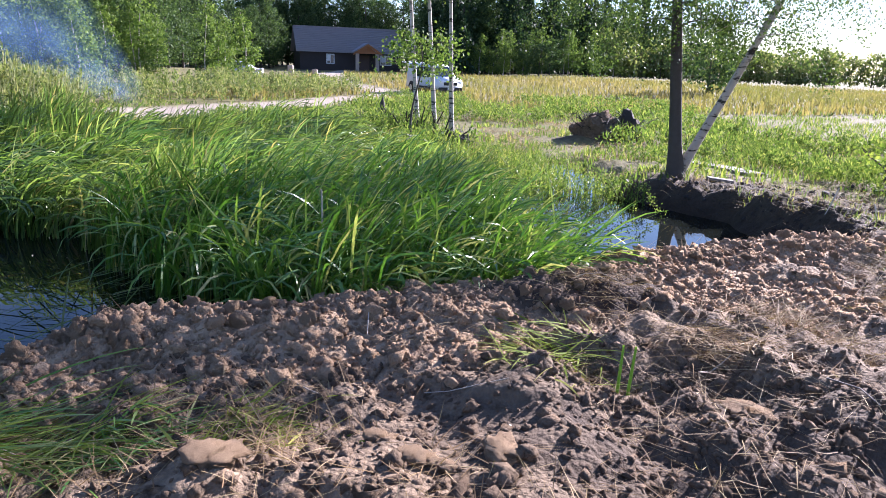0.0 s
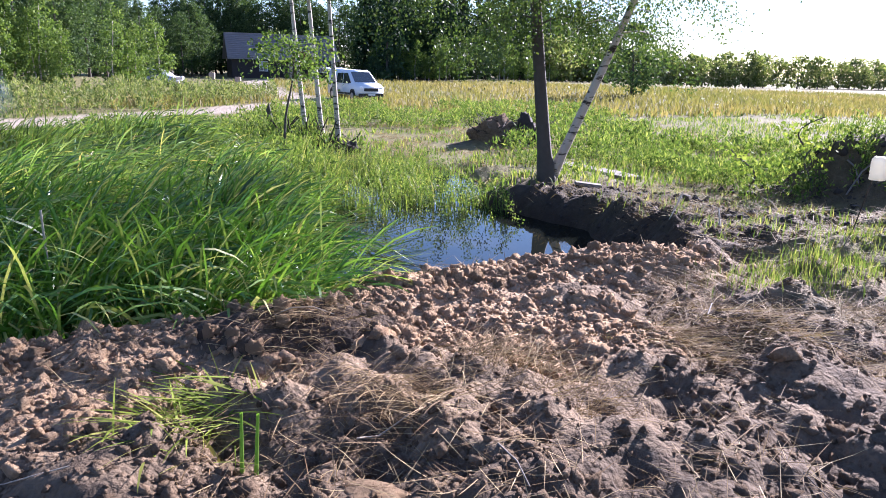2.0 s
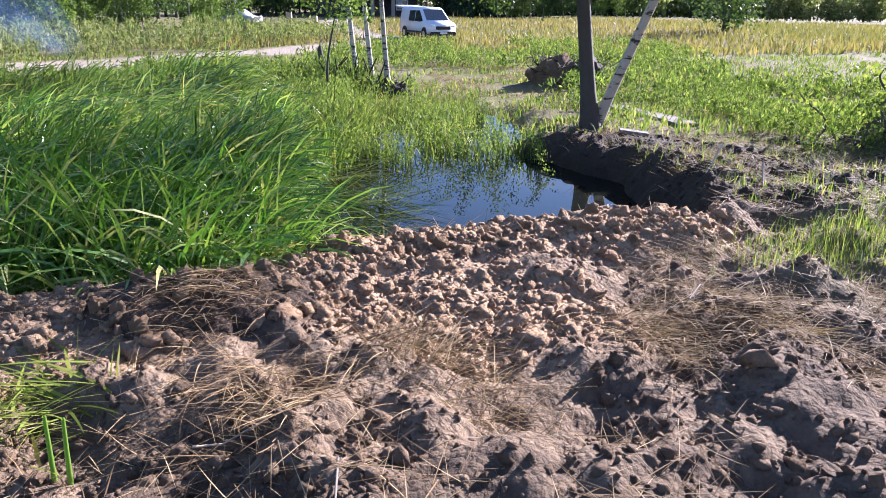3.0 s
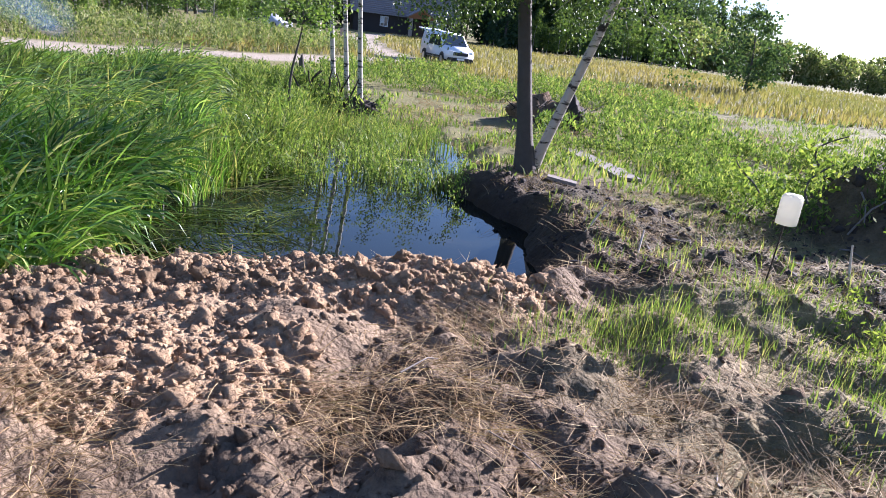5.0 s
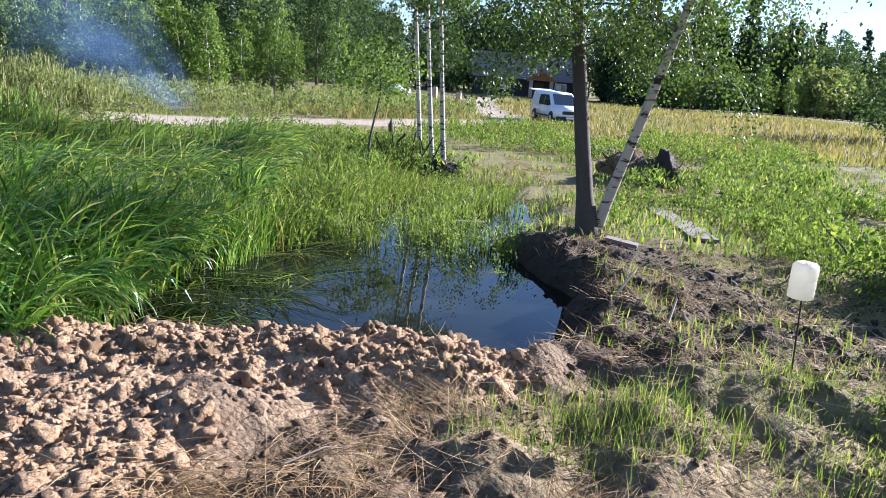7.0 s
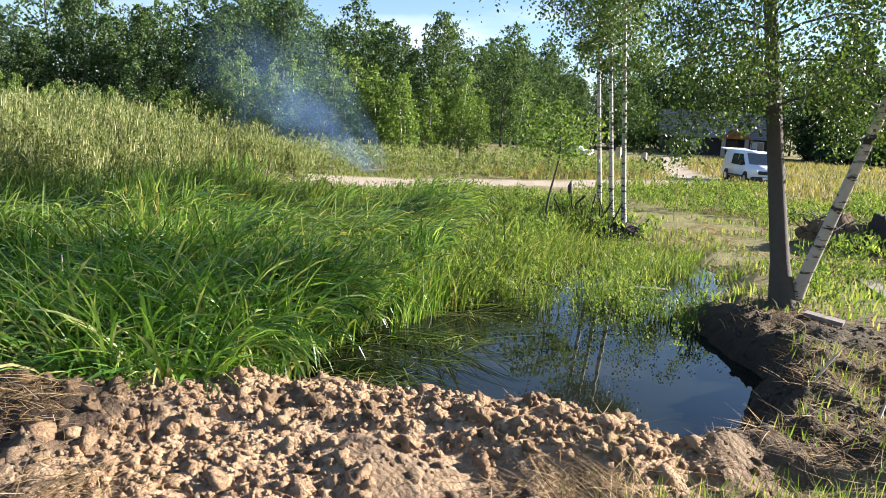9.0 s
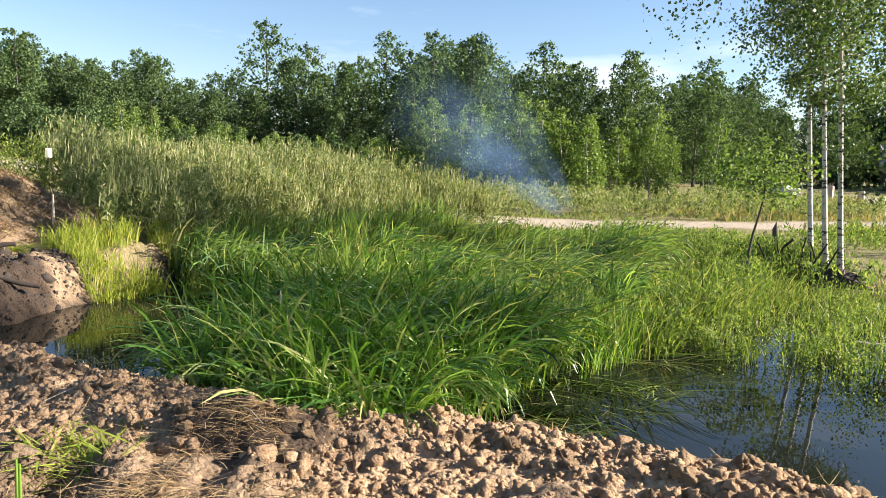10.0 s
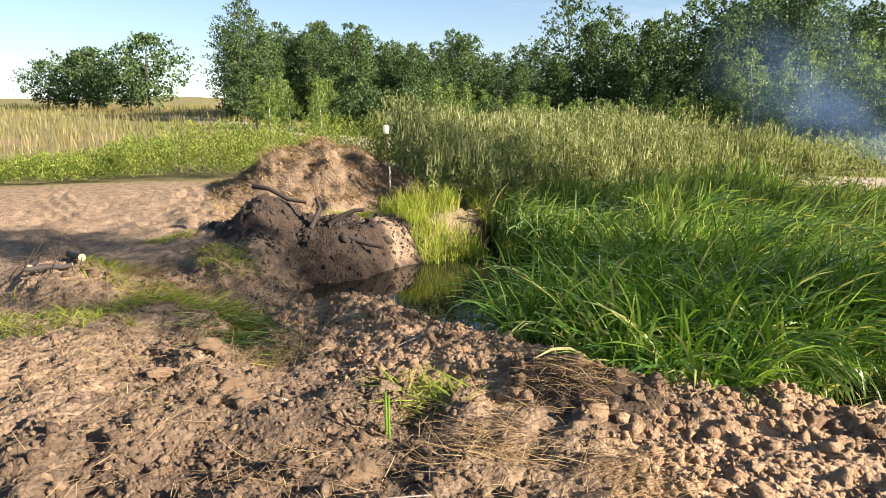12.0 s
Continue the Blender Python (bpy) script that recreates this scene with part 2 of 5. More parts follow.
def blades(rng, base, length, width, az, bend, segs=4, power=1.4, start=0.05, stem=0.55, flat=0.25):
    """Grass or reed blades: strips that bend over towards az (radians)."""
    n = len(base)
    s = np.linspace(0, 1, segs + 1)
    th = start + bend[:, None] * s[None, :] ** power
    mid = (th[:, 1:] + th[:, :-1]) / 2
    step = (length / segs)[:, None]
    h = np.concatenate([np.zeros((n, 1)), np.cumsum(np.sin(mid) * step, 1)], 1)
    z = np.concatenate([np.zeros((n, 1)), np.cumsum(np.cos(mid) * step, 1)], 1)
    dx, dy = np.cos(az)[:, None], np.sin(az)[:, None]
    c = np.stack([base[:, 0:1] + h * dx, base[:, 1:2] + h * dy, base[:, 2:3] + z], -1)
    tw = az + np.pi / 2 + rng.normal(0, 0.5, n)
    wd = width[:, None] * np.clip(stem + (1 - stem) * np.sin(np.pi * np.minimum(1, s * 1.3 + 0.15)), 0, 1)[None, :] * np.where(s > 0.97, 0.06, 1.0) / 2
    off = np.stack([np.cos(tw)[:, None] * wd, np.sin(tw)[:, None] * wd, flat * wd * rng.choice([-1, 1], n)[:, None]], -1)
    v = np.stack([c - off, c + off], 2).reshape(n, -1, 3)
    k = np.arange(segs)
    q = np.stack([2 * k, 2 * k + 1, 2 * k + 3, 2 * k + 2], -1)
    f = (q[None] + (np.arange(n) * 2 * (segs + 1))[:, None, None]).reshape(-1, 4)
    return v.reshape(-1, 3), f


def leaves(rng, pos, size, droop=0.0, narrow=0.36):
    """Small pointed leaves at pos, turned at random."""
    n = len(pos)
    d = rng.normal(size=(n, 3))
    d[:, 2] -= droop
    d /= np.linalg.norm(d, axis=1)[:, None]
    e = np.cross(d, rng.normal(size=(n, 3)))
    e /= np.linalg.norm(e, axis=1)[:, None]
    s = (size * rng.uniform(0.65, 1.35, n))[:, None]
    v = np.stack([pos, pos + d * s * 0.5 + e * s * narrow, pos + d * s, pos + d * s * 0.5 - e * s * narrow], 1)
    return v.reshape(-1, 3), (np.arange(n)[:, None] * 4 + np.arange(4)[None])


def smooth01(a, b, x):
    t = np.clip((x - a) / (b - a), 0, 1)
    return t * t * (3 - 2 * t)


def hash01(i, j, seed):
    h = (i.astype(np.int64) * 374761393 + j.astype(np.int64) * 668265263 + seed * 1442695041) & 0x7FFFFFFF
    h = ((h ^ (h >> 13)) * 1274126177) & 0x7FFFFFFF
    return ((h ^ (h >> 16)) & 0xFFFFF) / 1048575.0


def vnoise(x, y, seed=0):
    i, j = np.floor(x), np.floor(y)
    u, v = x - i, y - j
    u, v = u * u * (3 - 2 * u), v * v * (3 - 2 * v)
    a, b = hash01(i, j, seed), hash01(i + 1, j, seed)
    c, d = hash01(i, j + 1, seed), hash01(i + 1, j + 1, seed)
    return (a * (1 - u) + b * u) * (1 - v) + (c * (1 - u) + d * u) * v - 0.5


def fbm(x, y, seed=0, octaves=4):
    t = 0
    for o in range(octaves):
        t = t + vnoise(x * 2 ** o + 13.7 * o, y * 2 ** o - 7.1 * o, seed + o) / 2 ** o
    return t


def lumps(x, y, seed=0):
    """Rounded lumps with creases between them, 0 to 1."""
    i, j = np.floor(x), np.floor(y)
    best = np.full(np.shape(x), 9.0)
    for di in (-1, 0, 1):
        for dj in (-1, 0, 1):
            px, py = i + di + hash01(i + di, j + dj, seed), j + dj + hash01(i + di, j + dj, seed + 50)
            r = 0.55 + 0.6 * hash01(i + di, j + dj, seed + 90)
            best = np.minimum(best, ((x - px) ** 2 + (y - py) ** 2) / r ** 2)
    return np.sqrt(np.clip(1 - best, 0, 1))


def line_dist(x, y, pts):
    """Distance to a polyline, and how far along it (0 to 1) the nearest place is."""
    best, along = np.full(np.shape(x), 1e9), np.zeros(np.shape(x))
    for k in range(len(pts) - 1):
        ax, ay = pts[k]
        bx, by = pts[k + 1]
        l2 = (bx - ax) ** 2 + (by - ay) ** 2
        t = np.clip(((x - ax) * (bx - ax) + (y - ay) * (by - ay)) / l2, 0, 1)
        d = np.hypot(x - ax - t * (bx - ax), y - ay - t * (by - ay))
        along = np.where(d < best, (k + t) / (len(pts) - 1), along)
        best = np.minimum(best, d)
    return best, along


def inside(x, y, pts):
    r = np.zeros(np.shape(x), bool)
    for k in range(len(pts)):
        ax, ay = pts[k]
        bx, by = pts[k - 1]
        if ay != by:
            r ^= ((ay > y) != (by > y)) & (x < (bx - ax) * (y - ay) / (by - ay) + ax)
    return r


# ---- ground ----
WATER = -0.8
POND = [(-5.0, 3.75), (-3.6, 3.95), (-2.4, 4.5), (-1.3, 4.95), (-0.3, 5.15), (0.7, 5.5), (1.4, 6.3), (2.2, 6.95), (3.5, 7.25), (4.5, 7.5), (4.95, 8.1), (5.0, 9.6), (4.8, 11.2), (4.1, 12.6),
        (3.1, 13.4), (3.0, 15.2), (2.4, 17.2), (1.6, 18.4), (0.3, 18.7), (-1.5, 18.3), (-4, 19), (-8, 17.5), (-11, 14), (-11, 11), (-9.0, 8.8), (-7.6, 7.4), (-6.5, 5.7), (-6.0, 4.5)]
CREST = [(-2.5, 3.85), (-2.1, 4.1), (-1.2, 4.4), (-0.2, 4.6), (0.8, 4.85), (1.3, 5.4), (1.9, 6.0), (2.8, 6.45), (3.8, 6.85), (4.4, 7.4)]
ROAD = [(-70, 2), (-30, 14), (-12.6, 22.9), (-9.4, 28), (-6.9, 33.5), (-5.2, 39), (-2.6, 45), (-2.8, 47.5), (-5.0, 51.5), (-8, 60), (-11.5, 73), (-14.5, 95), (-15.5, 119)]
# heaps of spoil: x, y, half-widths, height, dark (wet earth and painted shade)
HEAPS = [(-12.6, 5.7, 2.3, 2.3, 1.15, 0.3), (-10.2, 7.5, 0.75, 0.6, 0.5, 0.5), (-7.7, 4.0, 1.0, 0.9, 0.62, 1), (-7.2, 5.2, 1.0, 0.8, 0.25, 1), (-6.5, 5.0, 1.0, 0.9, 0.10, 1), (-4.3, 1.15, 1.0, 0.8, 0.36, 0.15),
         (-5.0, 2.9, 1.3, 0.45, 0.25, 0.4), (9.4, 11.4, 1.5, 1.1, 1.0, 0.8), (10.2, 9.3, 1.4, 1.0, 0.75, 0.8), (4.9, 22.2, 1.4, 0.7, 0.2, 0.8),
         (1.05, 5.05, 0.7, 0.42, 0.14, 0.9), (-1.5, 20.4, 1.0, 0.8, 0.25, 0.8)]


def land(x, y):
    """Height of the ground, and its masks: clay, grass, muddy soil with painted shade, road."""
    far = np.hypot(x - 2, y - 4)
    z = -0.15 - 0.22 * smooth01(7.5, 11.5, y) - 0.30 * smooth01(10, 20, y) + 0.12 * smooth01(46, 80, y) * smooth01(30, 10, x) + 0.3 * smooth01(130, 200, y) * smooth01(30, 5, x) - 0.7 * smooth01(20, 80, x)
    z = z - (0.16 * smooth01(0.2, -2.2, x) + 0.2 * smooth01(-2.1, -2.8, x)) * smooth01(-4.5, -3.4, x) * smooth01(2.0, 3.4, y) * smooth01(8, 6, y)
    z = z + 0.45 * smooth01(-9, -16, x) * smooth01(40, 15, y) + 0.055 * np.clip(-x - 24, 0, 160) * smooth01(40, 15, y)
    z = z + smooth01(6, 22, x) * 0.35 * smooth01(6, 20, y)
    z = z + 0.12 * fbm(x / 5, y / 5, 3, 3) * smooth01(5, 14, far) + 0.9 * fbm(x / 60, y / 60, 8, 2) * smooth01(40, 120, far)
    dr, _ = line_dist(x, y, ROAD)
    road = smooth01(1.7, 1.2, dr + 0.5 * fbm(x, y, 5, 2))
    z = np.where(dr < 3, z + 0.06 * smooth01(3, 1.5, dr), z)
    mud_shade = np.zeros(np.shape(x))
    heap = np.zeros(np.shape(x))
    n_a, n_b = 0.26 * fbm(x * 1.1, y * 1.1, 21, 4), fbm(x * 2.5, y * 2.5, 22, 4)
    for cx, cy, rx, ry, h, dark in HEAPS:
        q = np.sqrt(((x - cx) / rx) ** 2 + ((y - cy) / ry) ** 2) + n_a
        b = smooth01(1.25, 0.1, q)
        z = z + h * b + 0.20 * h ** 0.5 * smooth01(1.2, 0.7, q) * n_b
        heap = np.maximum(heap, smooth01(1.25, 0.9, q))
        mud_shade = np.maximum(mud_shade, dark * smooth01(1.3, 0.9, q))
    dc, along = line_dist(x, y, CREST)
    ridge = np.exp(-(dc / 0.38) ** 2)
    z = z + ridge * (0.05 + 0.10 * fbm(x * 1.8, y * 1.8, 31, 2))
    dp, _ = line_dist(x, y, POND + POND[:1])
    sd = np.where(inside(x, y, POND), dp, -dp) + 0.25 * fbm(x * 0.9, y * 0.9, 41, 3)
    rough = (0.25 + 0.75 * smooth01(13, 8, y)) * smooth01(26, 18, y) * smooth01(-16, -12, x) * smooth01(16, 11, x)
    # spoil strewn on the near bank
    clay = smooth01(0.75, 0.25, dc + 0.35 * fbm(x * 1.5, y * 1.5, 51, 3)) * (1 - 0.75 * np.exp(-((x - 1.4) ** 2 + (y - 5.0) ** 2) / 0.35))
    clay = np.maximum(clay, 0.9 * smooth01(0.9, 0.5, np.hypot((x - 2.5) / 1.3, (y - 5.2) / 0.9) + 0.4 * fbm(x, y, 52, 3)))
    clay = np.maximum(clay, 0.9 * smooth01(1.0, 0.55, np.hypot((x + 0.9) / 1.7, (y - 4.05) / 0.65) + 0.4 * fbm(x * 1.5, y * 1.5, 53, 3)))
    clay = np.maximum(clay, 0.95 * smooth01(1.0, 0.5, np.hypot((x + 1.9) / 1.1, (y - 3.75) / 0.5) + 0.4 * fbm(x * 1.5, y * 1.5, 54, 3)))
    z = z + 0.13 * np.exp(-(((x + 2.6) / 0.5) ** 2 + ((y - 3.55) / 0.35) ** 2)) + 0.14 * ridge * smooth01(-0.1, -0.7, x) * (1 + fbm(x * 2, y * 2, 55, 3))
    clay = np.maximum(clay, heap * (1 - mud_shade) * 0.2)
    wx, wy = x + 0.10 * fbm(x * 5, y * 5, 63, 2), y + 0.10 * fbm(x * 5, y * 5, 64, 2)
    cl = lumps(wx * 4.2, wy * 4.2, 60) * 0.035 + lumps(wx * 8, wy * 8, 61) * 0.045 + lumps(wx * 15, wy * 15, 62) * 0.035 - 0.06
    relief = rough * (clay * cl + (0.25 + 0.75 * (1 - clay)) * (0.24 * fbm(x * 1.9, y * 1.9, 71, 5) + 0.055 * lumps(wx * 6, wy * 6, 72) + 0.035 * lumps(wx * 12, wy * 12, 73) - 0.04) * (1 - 0.55 * smooth01(0.6, -0.4, x) * smooth01(2.6, 2.0, y)) * (1 - 0.6 * np.exp(-(((x - 0.2) / 0.9) ** 2 + ((y - 2.9) / 0.6) ** 2))))
    # tracks of a crawler on the bare strip
    tread = smooth01(0.55, 0.3, np.abs(y - (1.35 + 0.12 * x))) * smooth01(6, 3, x)
    z = z + tread * 0.02 * np.sign(np.sin((x + 0.5 * y) * 2 * np.pi / 0.16))
    soft = 1.3 * smooth01(12.5, 15, y) + 0.15 * smooth01(5, 7, y) * smooth01(1.5, 4, x) + 0.8 * smooth01(-3.8, -5.2, x) * smooth01(9, 7, y)
    z = z + (WATER - 0.55 - z) * smooth01(-0.15 - soft, 0.75, sd) + relief * smooth01(0.7, 0.1, sd)
    z = z + smooth01(-1.6, -0.6, sd) * smooth01(0.3, -0.2, sd) * smooth01(7, 9, y) * (0.2 * fbm(x * 2.4, y * 2.4, 78, 5) + 0.05 * lumps(wx * 4.5, wy * 4.5, 79) - 0.06)
    # dug bank: dark wet earth, spread wider to paint in the bank's shade
    bank = smooth01(-2.7, -1.5, sd + 0.5 * fbm(x * 1.5, y * 1.5, 77, 3)) * smooth01(6.8, 8.0, y) * smooth01(0.5, 3.0, x) * smooth01(15, 12.5, y)
    mud_shade = np.maximum(mud_shade, 0.95 * bank)
    mud_shade = np.maximum(mud_shade, smooth01(-0.25, 0.1, sd) * (1 - clay * 0.6))
    # back-lit foreground strip: its shade is painted into the soil colour
    mud_shade = np.maximum(mud_shade, 0.68 * smooth01(-0.6, 0.8, x + fbm(x, y, 79, 2)) * smooth01(4.3, 3.2, y + 0.6 * fbm(x * 2, y * 2, 80, 3)) * smooth01(7.5, 5.5, x))
    # the same painted shade carried on to the right
    mud_shade = np.maximum(mud_shade, 0.5 * smooth01(2.6, 3.6, x + fbm(x, y, 83, 2)) * smooth01(6.3, 5.3, y) * smooth01(7.5, 6, x))
    # left heap's face: wet peat, with the shade on it painted in
    mud_shade = np.maximum(mud_shade, np.exp(-(((x + 6.2) / 1.0) ** 2 + ((y - 4.9) / 0.9) ** 2) ** 2))
    mud_shade = np.maximum(mud_shade, 0.85 * np.exp(-(((x - 1.35) / 0.5) ** 2 + ((y - 4.95) / 0.4) ** 2)))
    grass = smooth01(7.2, 9.0, y + 0.8 * fbm(x * 0.8, y * 0.8, 81, 3)) * (1 - bank)
    grass = np.maximum(grass, 0.75 * smooth01(4.2, 5.4, x + 1.6 * fbm(x, y, 82, 3)) * smooth01(4.0, 5.2, y))
    grass = np.maximum(grass, smooth01(-14.0, -16.0, x) * (1 - smooth01(-17, -15, x) * smooth01(3.5, 2.5, y)))
    grass = grass * (1 - 0.75 * bank) * (1 - heap * 0.85) * (1 - smooth01(-0.4, 0.0, sd) * 0.7)
    bare = smooth01(0.15, 0.4, fbm(x / 3, y / 3, 91, 3)) * smooth01(26, 18, y)
    grass = grass * (1 - 0.6 * bare)
    return z, clay, grass, mud_shade, road, sd


def axis_steps(lo, fine_lo, fine_hi, hi, step, low_fine, grow=1.09):
    a = list(np.arange(fine_lo, fine_hi + step / 2, step))
    d = step
    while a[-1] < hi:
        d = min(d * (1.012 if d < 0.09 else grow), 80)
        a.append(a[-1] + d)
    d = step
    while a[0] > lo:
        d = min(d * (1.012 if d < low_fine else grow), 80)
        a.insert(0, a[0] - d)
    return np.array(a)


def build_ground():
    xs, ys = axis_steps(-1400, -4.4, 7.4, 1400, 0.037, 0.15), axis_steps(-600, 1.0, 8.4, 1700, 0.037, 0.05)
    x, y = np.meshgrid(xs, ys, indexing="xy")
    z, clay, grass, mud_shade, road, _ = land(x, y)
    nx, ny = len(xs), len(ys)
    i, j = np.meshgrid(np.arange(nx - 1), np.arange(ny - 1), indexing="xy")
    a = (j * nx + i).ravel()
    ob = link_np("ground", np.stack([x, y, z], -1), np.stack([a, a + 1, a + nx + 1, a + nx], -1), M_SOIL, smooth=True)
    col = ob.data.color_attributes.new("mask", "FLOAT_COLOR", "POINT")
    col.data.foreach_set("color", np.stack([clay, grass, mud_shade, road], -1).astype(np.float32).ravel())
    tagged(ob, "dug brown earth and clay bank turning to rough meadow", "ground", kind="structure")
    bm = bmesh.new()
    bmesh.ops.create_grid(bm, x_segments=24, y_segments=24, size=0.5)
    bmesh.ops.scale(bm, vec=(19, 17, 1), verts=bm.verts)
    bmesh.ops.translate(bm, vec=(-3.5, 11.5, WATER), verts=bm.verts)
    w = part("water", bm, M_WATER, None)
    tagged(w, "still dark pond water mirroring the sky", "water", kind="structure")


build_ground()


def height(x, y):
    return land(np.asarray(x, float), np.asarray(y, float))[0]


def scatter(rng, n, x0, x1, y0, y1):
    return rng.uniform(x0, x1, n), rng.uniform(y0, y1, n)


# ---- plants ----
def weeds(name, label, category, rng, x, y, h, n_leaf, leaf, spread, material, top=1.0, z=None):
    """Upright leafy plants, many as one."""
    n = len(x)
    z = height(x, y) if z is None else z
    t = rng.uniform(0.08, 1, (n, n_leaf)) ** 0.8
    a = rng.uniform(0, 6.283, (n, n_leaf))
    r = spread * np.abs(rng.normal(0, 0.5, (n, n_leaf))) * (1 - 0.75 * t * top)
    lean = rng.normal(0.08, 0.12, (n, 2, 1))
    hh = (h * rng.uniform(0.65, 1.25, n))[:, None]
    p = np.stack([x[:, None] + r * np.cos(a) + lean[:, 0] * hh * t, y[:, None] + r * np.sin(a) + lean[:, 1] * hh * t, z[:, None] + hh * t], -1).reshape(-1, 3)
    v, f = leaves(rng, p, leaf * 1.7, -1.3, 0.15)
    return tagged(link_np(name, v, f, material), label, category, kind="stuff")


def reed_front(x):
    """Nearest y at which the reeds stand in the water, for each x."""
    return np.interp(x, [-11, -7, -5.6, -4.2, -3.1, -2.3, -1.4, 3], [8.6, 8.6, 8.8, 8.3, 7.5, 6.6, 5.8, 5.3])


def reed_bed():
    """Cattail blades standing in the pond, their tips blown over towards +x."""
    rng = np.random.default_rng(5)
    x, y = scatter(rng, 78000, -11, 1.2, 5.2, 19)
    sd = land(x, y)[5]
    edge = 0.1 - 0.10 * (y - 9) + 0.5 * fbm(x * 0.6, y * 0.6, 5, 2)          # open water beyond this
    edge = np.where(y > 12, -0.2 - 0.5 * (y - 12), edge)
    keep = (sd > 0.15) & (x < edge) & (y > reed_front(x) + 0.5 * fbm(x, y, 7, 2)) & (vnoise(x * 1.3, y * 1.3, 3) > -0.28)
    keep &= rng.uniform(size=len(x)) < np.where(y < 8.0, np.where(x > -2.8, 0.2, 0.55), np.where(y < 10.5, 0.6, 0.8))
    x, y = x[keep], y[keep]
    n = len(x)
    tall = (1.16 + 0.75 * fbm(x * 0.7, y * 0.7, 9, 3)) * (1 - 0.35 * smooth01(9.6, 7.4, y) * smooth01(-0.2, -1.2, x))
    ln = tall * rng.uniform(0.45, 1.3, n)
    base = np.stack([x, y, np.full(n, WATER - 0.05)], -1)
    gust = 1.3 * fbm(x * 0.8, y * 0.8, 13, 2)
    az = rng.normal(-0.15, 0.5, n) + gust
    bend = np.clip(np.abs(rng.normal(1.75, 0.6, n)) * np.clip(1 + gust, 0.5, 1.5) + 0.1, 0.1, 2.5)
    v, f = blades(rng, base, ln, rng.uniform(0.012, 0.032, n), az, bend, 7, 1.75, rng.uniform(-0.2, 0.3, (n, 1)), 0.75, 0.85)
    tagged(link_np("reeds", v, f, M_REED), "dense green cattail reeds leaning in the pond", "reeds", kind="stuff")
    # long blades that hang over the near edge, in clumps
    cx, cy = scatter(rng, 400, -3.6, 1.6, 5.2, 9.8)
    keep = (land(cx, cy)[5] > 0.12) & (cx < 1.2 - 0.28 * (cy - 6)) & (cy > reed_front(cx) - 0.25)
    cx, cy = cx[keep], cy[keep]
    m = 36
    n = len(cx) * m
    bx, by = np.repeat(cx, m) + rng.normal(0, 0.09, n), np.repeat(cy, m) + rng.normal(0, 0.09, n)
    turn = np.repeat(rng.normal(-0.6, 0.6, len(cx)), m)
    v, f = blades(rng, np.stack([bx, by, np.full(n, WATER - 0.05)], -1), rng.uniform(0.55, 1.65, n), rng.uniform(0.012, 0.032, n), turn + rng.normal(0, 0.7, n), rng.uniform(0.7, 2.9, n), 8, 1.5, 0.05, 0.7, 0.6)
    tagged(link_np("sedge", v, f, M_SEDGE), "long arching green sedge blades at the water's edge", "sedge", kind="stuff")
    # thin mixed growth standing in the shallows behind the bed
    x, y = scatter(rng, 26000, -7, 1.6, 10.6, 19.2)
    sd = land(x, y)[5]
    lim = np.interp(y, [10.6, 12, 14, 16, 19], [0.5, 0.8, 0.7, 0.2, -0.6]) + 0.6 * fbm(x * 0.9, y * 0.9, 15, 2)
    keep = (sd > -0.3) & (x < lim) & (vnoise(x * 1.1, y * 1.1, 23) + 0.5 * vnoise(x * 2.9, y * 2.9, 24) > -0.2)
    x, y = x[keep], y[keep]
    n = len(x)
    z = np.maximum(height(x, y), WATER - 0.05)
    v, f = blades(rng, np.stack([x, y, z], -1), rng.uniform(0.25, 0.95, n) * (1 + fbm(x * 0.8, y * 0.8, 25, 2)), rng.uniform(0.012, 0.03, n), rng.normal(0, 1.2, n), rng.uniform(0.3, 2.4, n), 4, 1.8)
    tagged(link_np("marsh_growth", v, f, M_MARSH), "light green marsh plants standing in shallow water", "marsh plants", kind="stuff")
    # tussocks and herbs that break up the far water
    for tx, ty in ((1.1, 12.4), (0.6, 14.6), (2.3, 13.3), (3.3, 13.1), (1.7, 15.6), (2.5, 16.6), (1.2, 17.2), (0.2, 16.4), (1.9, 14.3)):
        bx, by = tx + rng.normal(0, 0.3, 170), ty + rng.normal(0, 0.25, 170)
        v, f = blades(rng, np.stack([bx, by, np.full(170, WATER - 0.03)], -1), rng.uniform(0.15, 0.6, 170), rng.uniform(0.012, 0.026, 170), rng.uniform(0, 6.28, 170), rng.uniform(0.4, 2.2, 170), 4, 1.6)
        tagged(link_np("water_tussock", v, f, M_MARSH), "ragged green tussock standing in dark water", "grass tuft", kind="stuff")
        weeds("water_herbs", "leafy green herbs standing in dark water", "weeds", rng, bx[:14], by[:14], np.full(14, 0.5), 36, 0.036, 0.22, M_WEED, 0.3, np.full(14, WATER))
    k = rng.uniform(size=n) < 0.09
    weeds("marsh_herbs", "leafy light green herbs in the shallows", "weeds", rng, x[k], y[k], np.full(k.sum(), 0.75), 34, 0.05, 0.2, M_WEED, 0.6, z[k])
    # blades broken down onto the water
    for x0, x1, y0, y1, n, ang in ((-0.6, 1.7, 6.9, 11.2, 900, -0.35), (-4.4, -2.3, 5.4, 7.6, 130, 0.2), (-1.0, 2.2, 11, 13.2, 500, 0.0)):
        x, y = scatter(rng, n, x0, x1, y0, y1)
        keep = (land(x, y)[5] > 0.2) & (vnoise(x * 1.6, y * 1.6, 17) > -0.12) & (x < 2.3 - 0.22 * (y - 7))
        x, y = x[keep], y[keep]
        n = len(x)
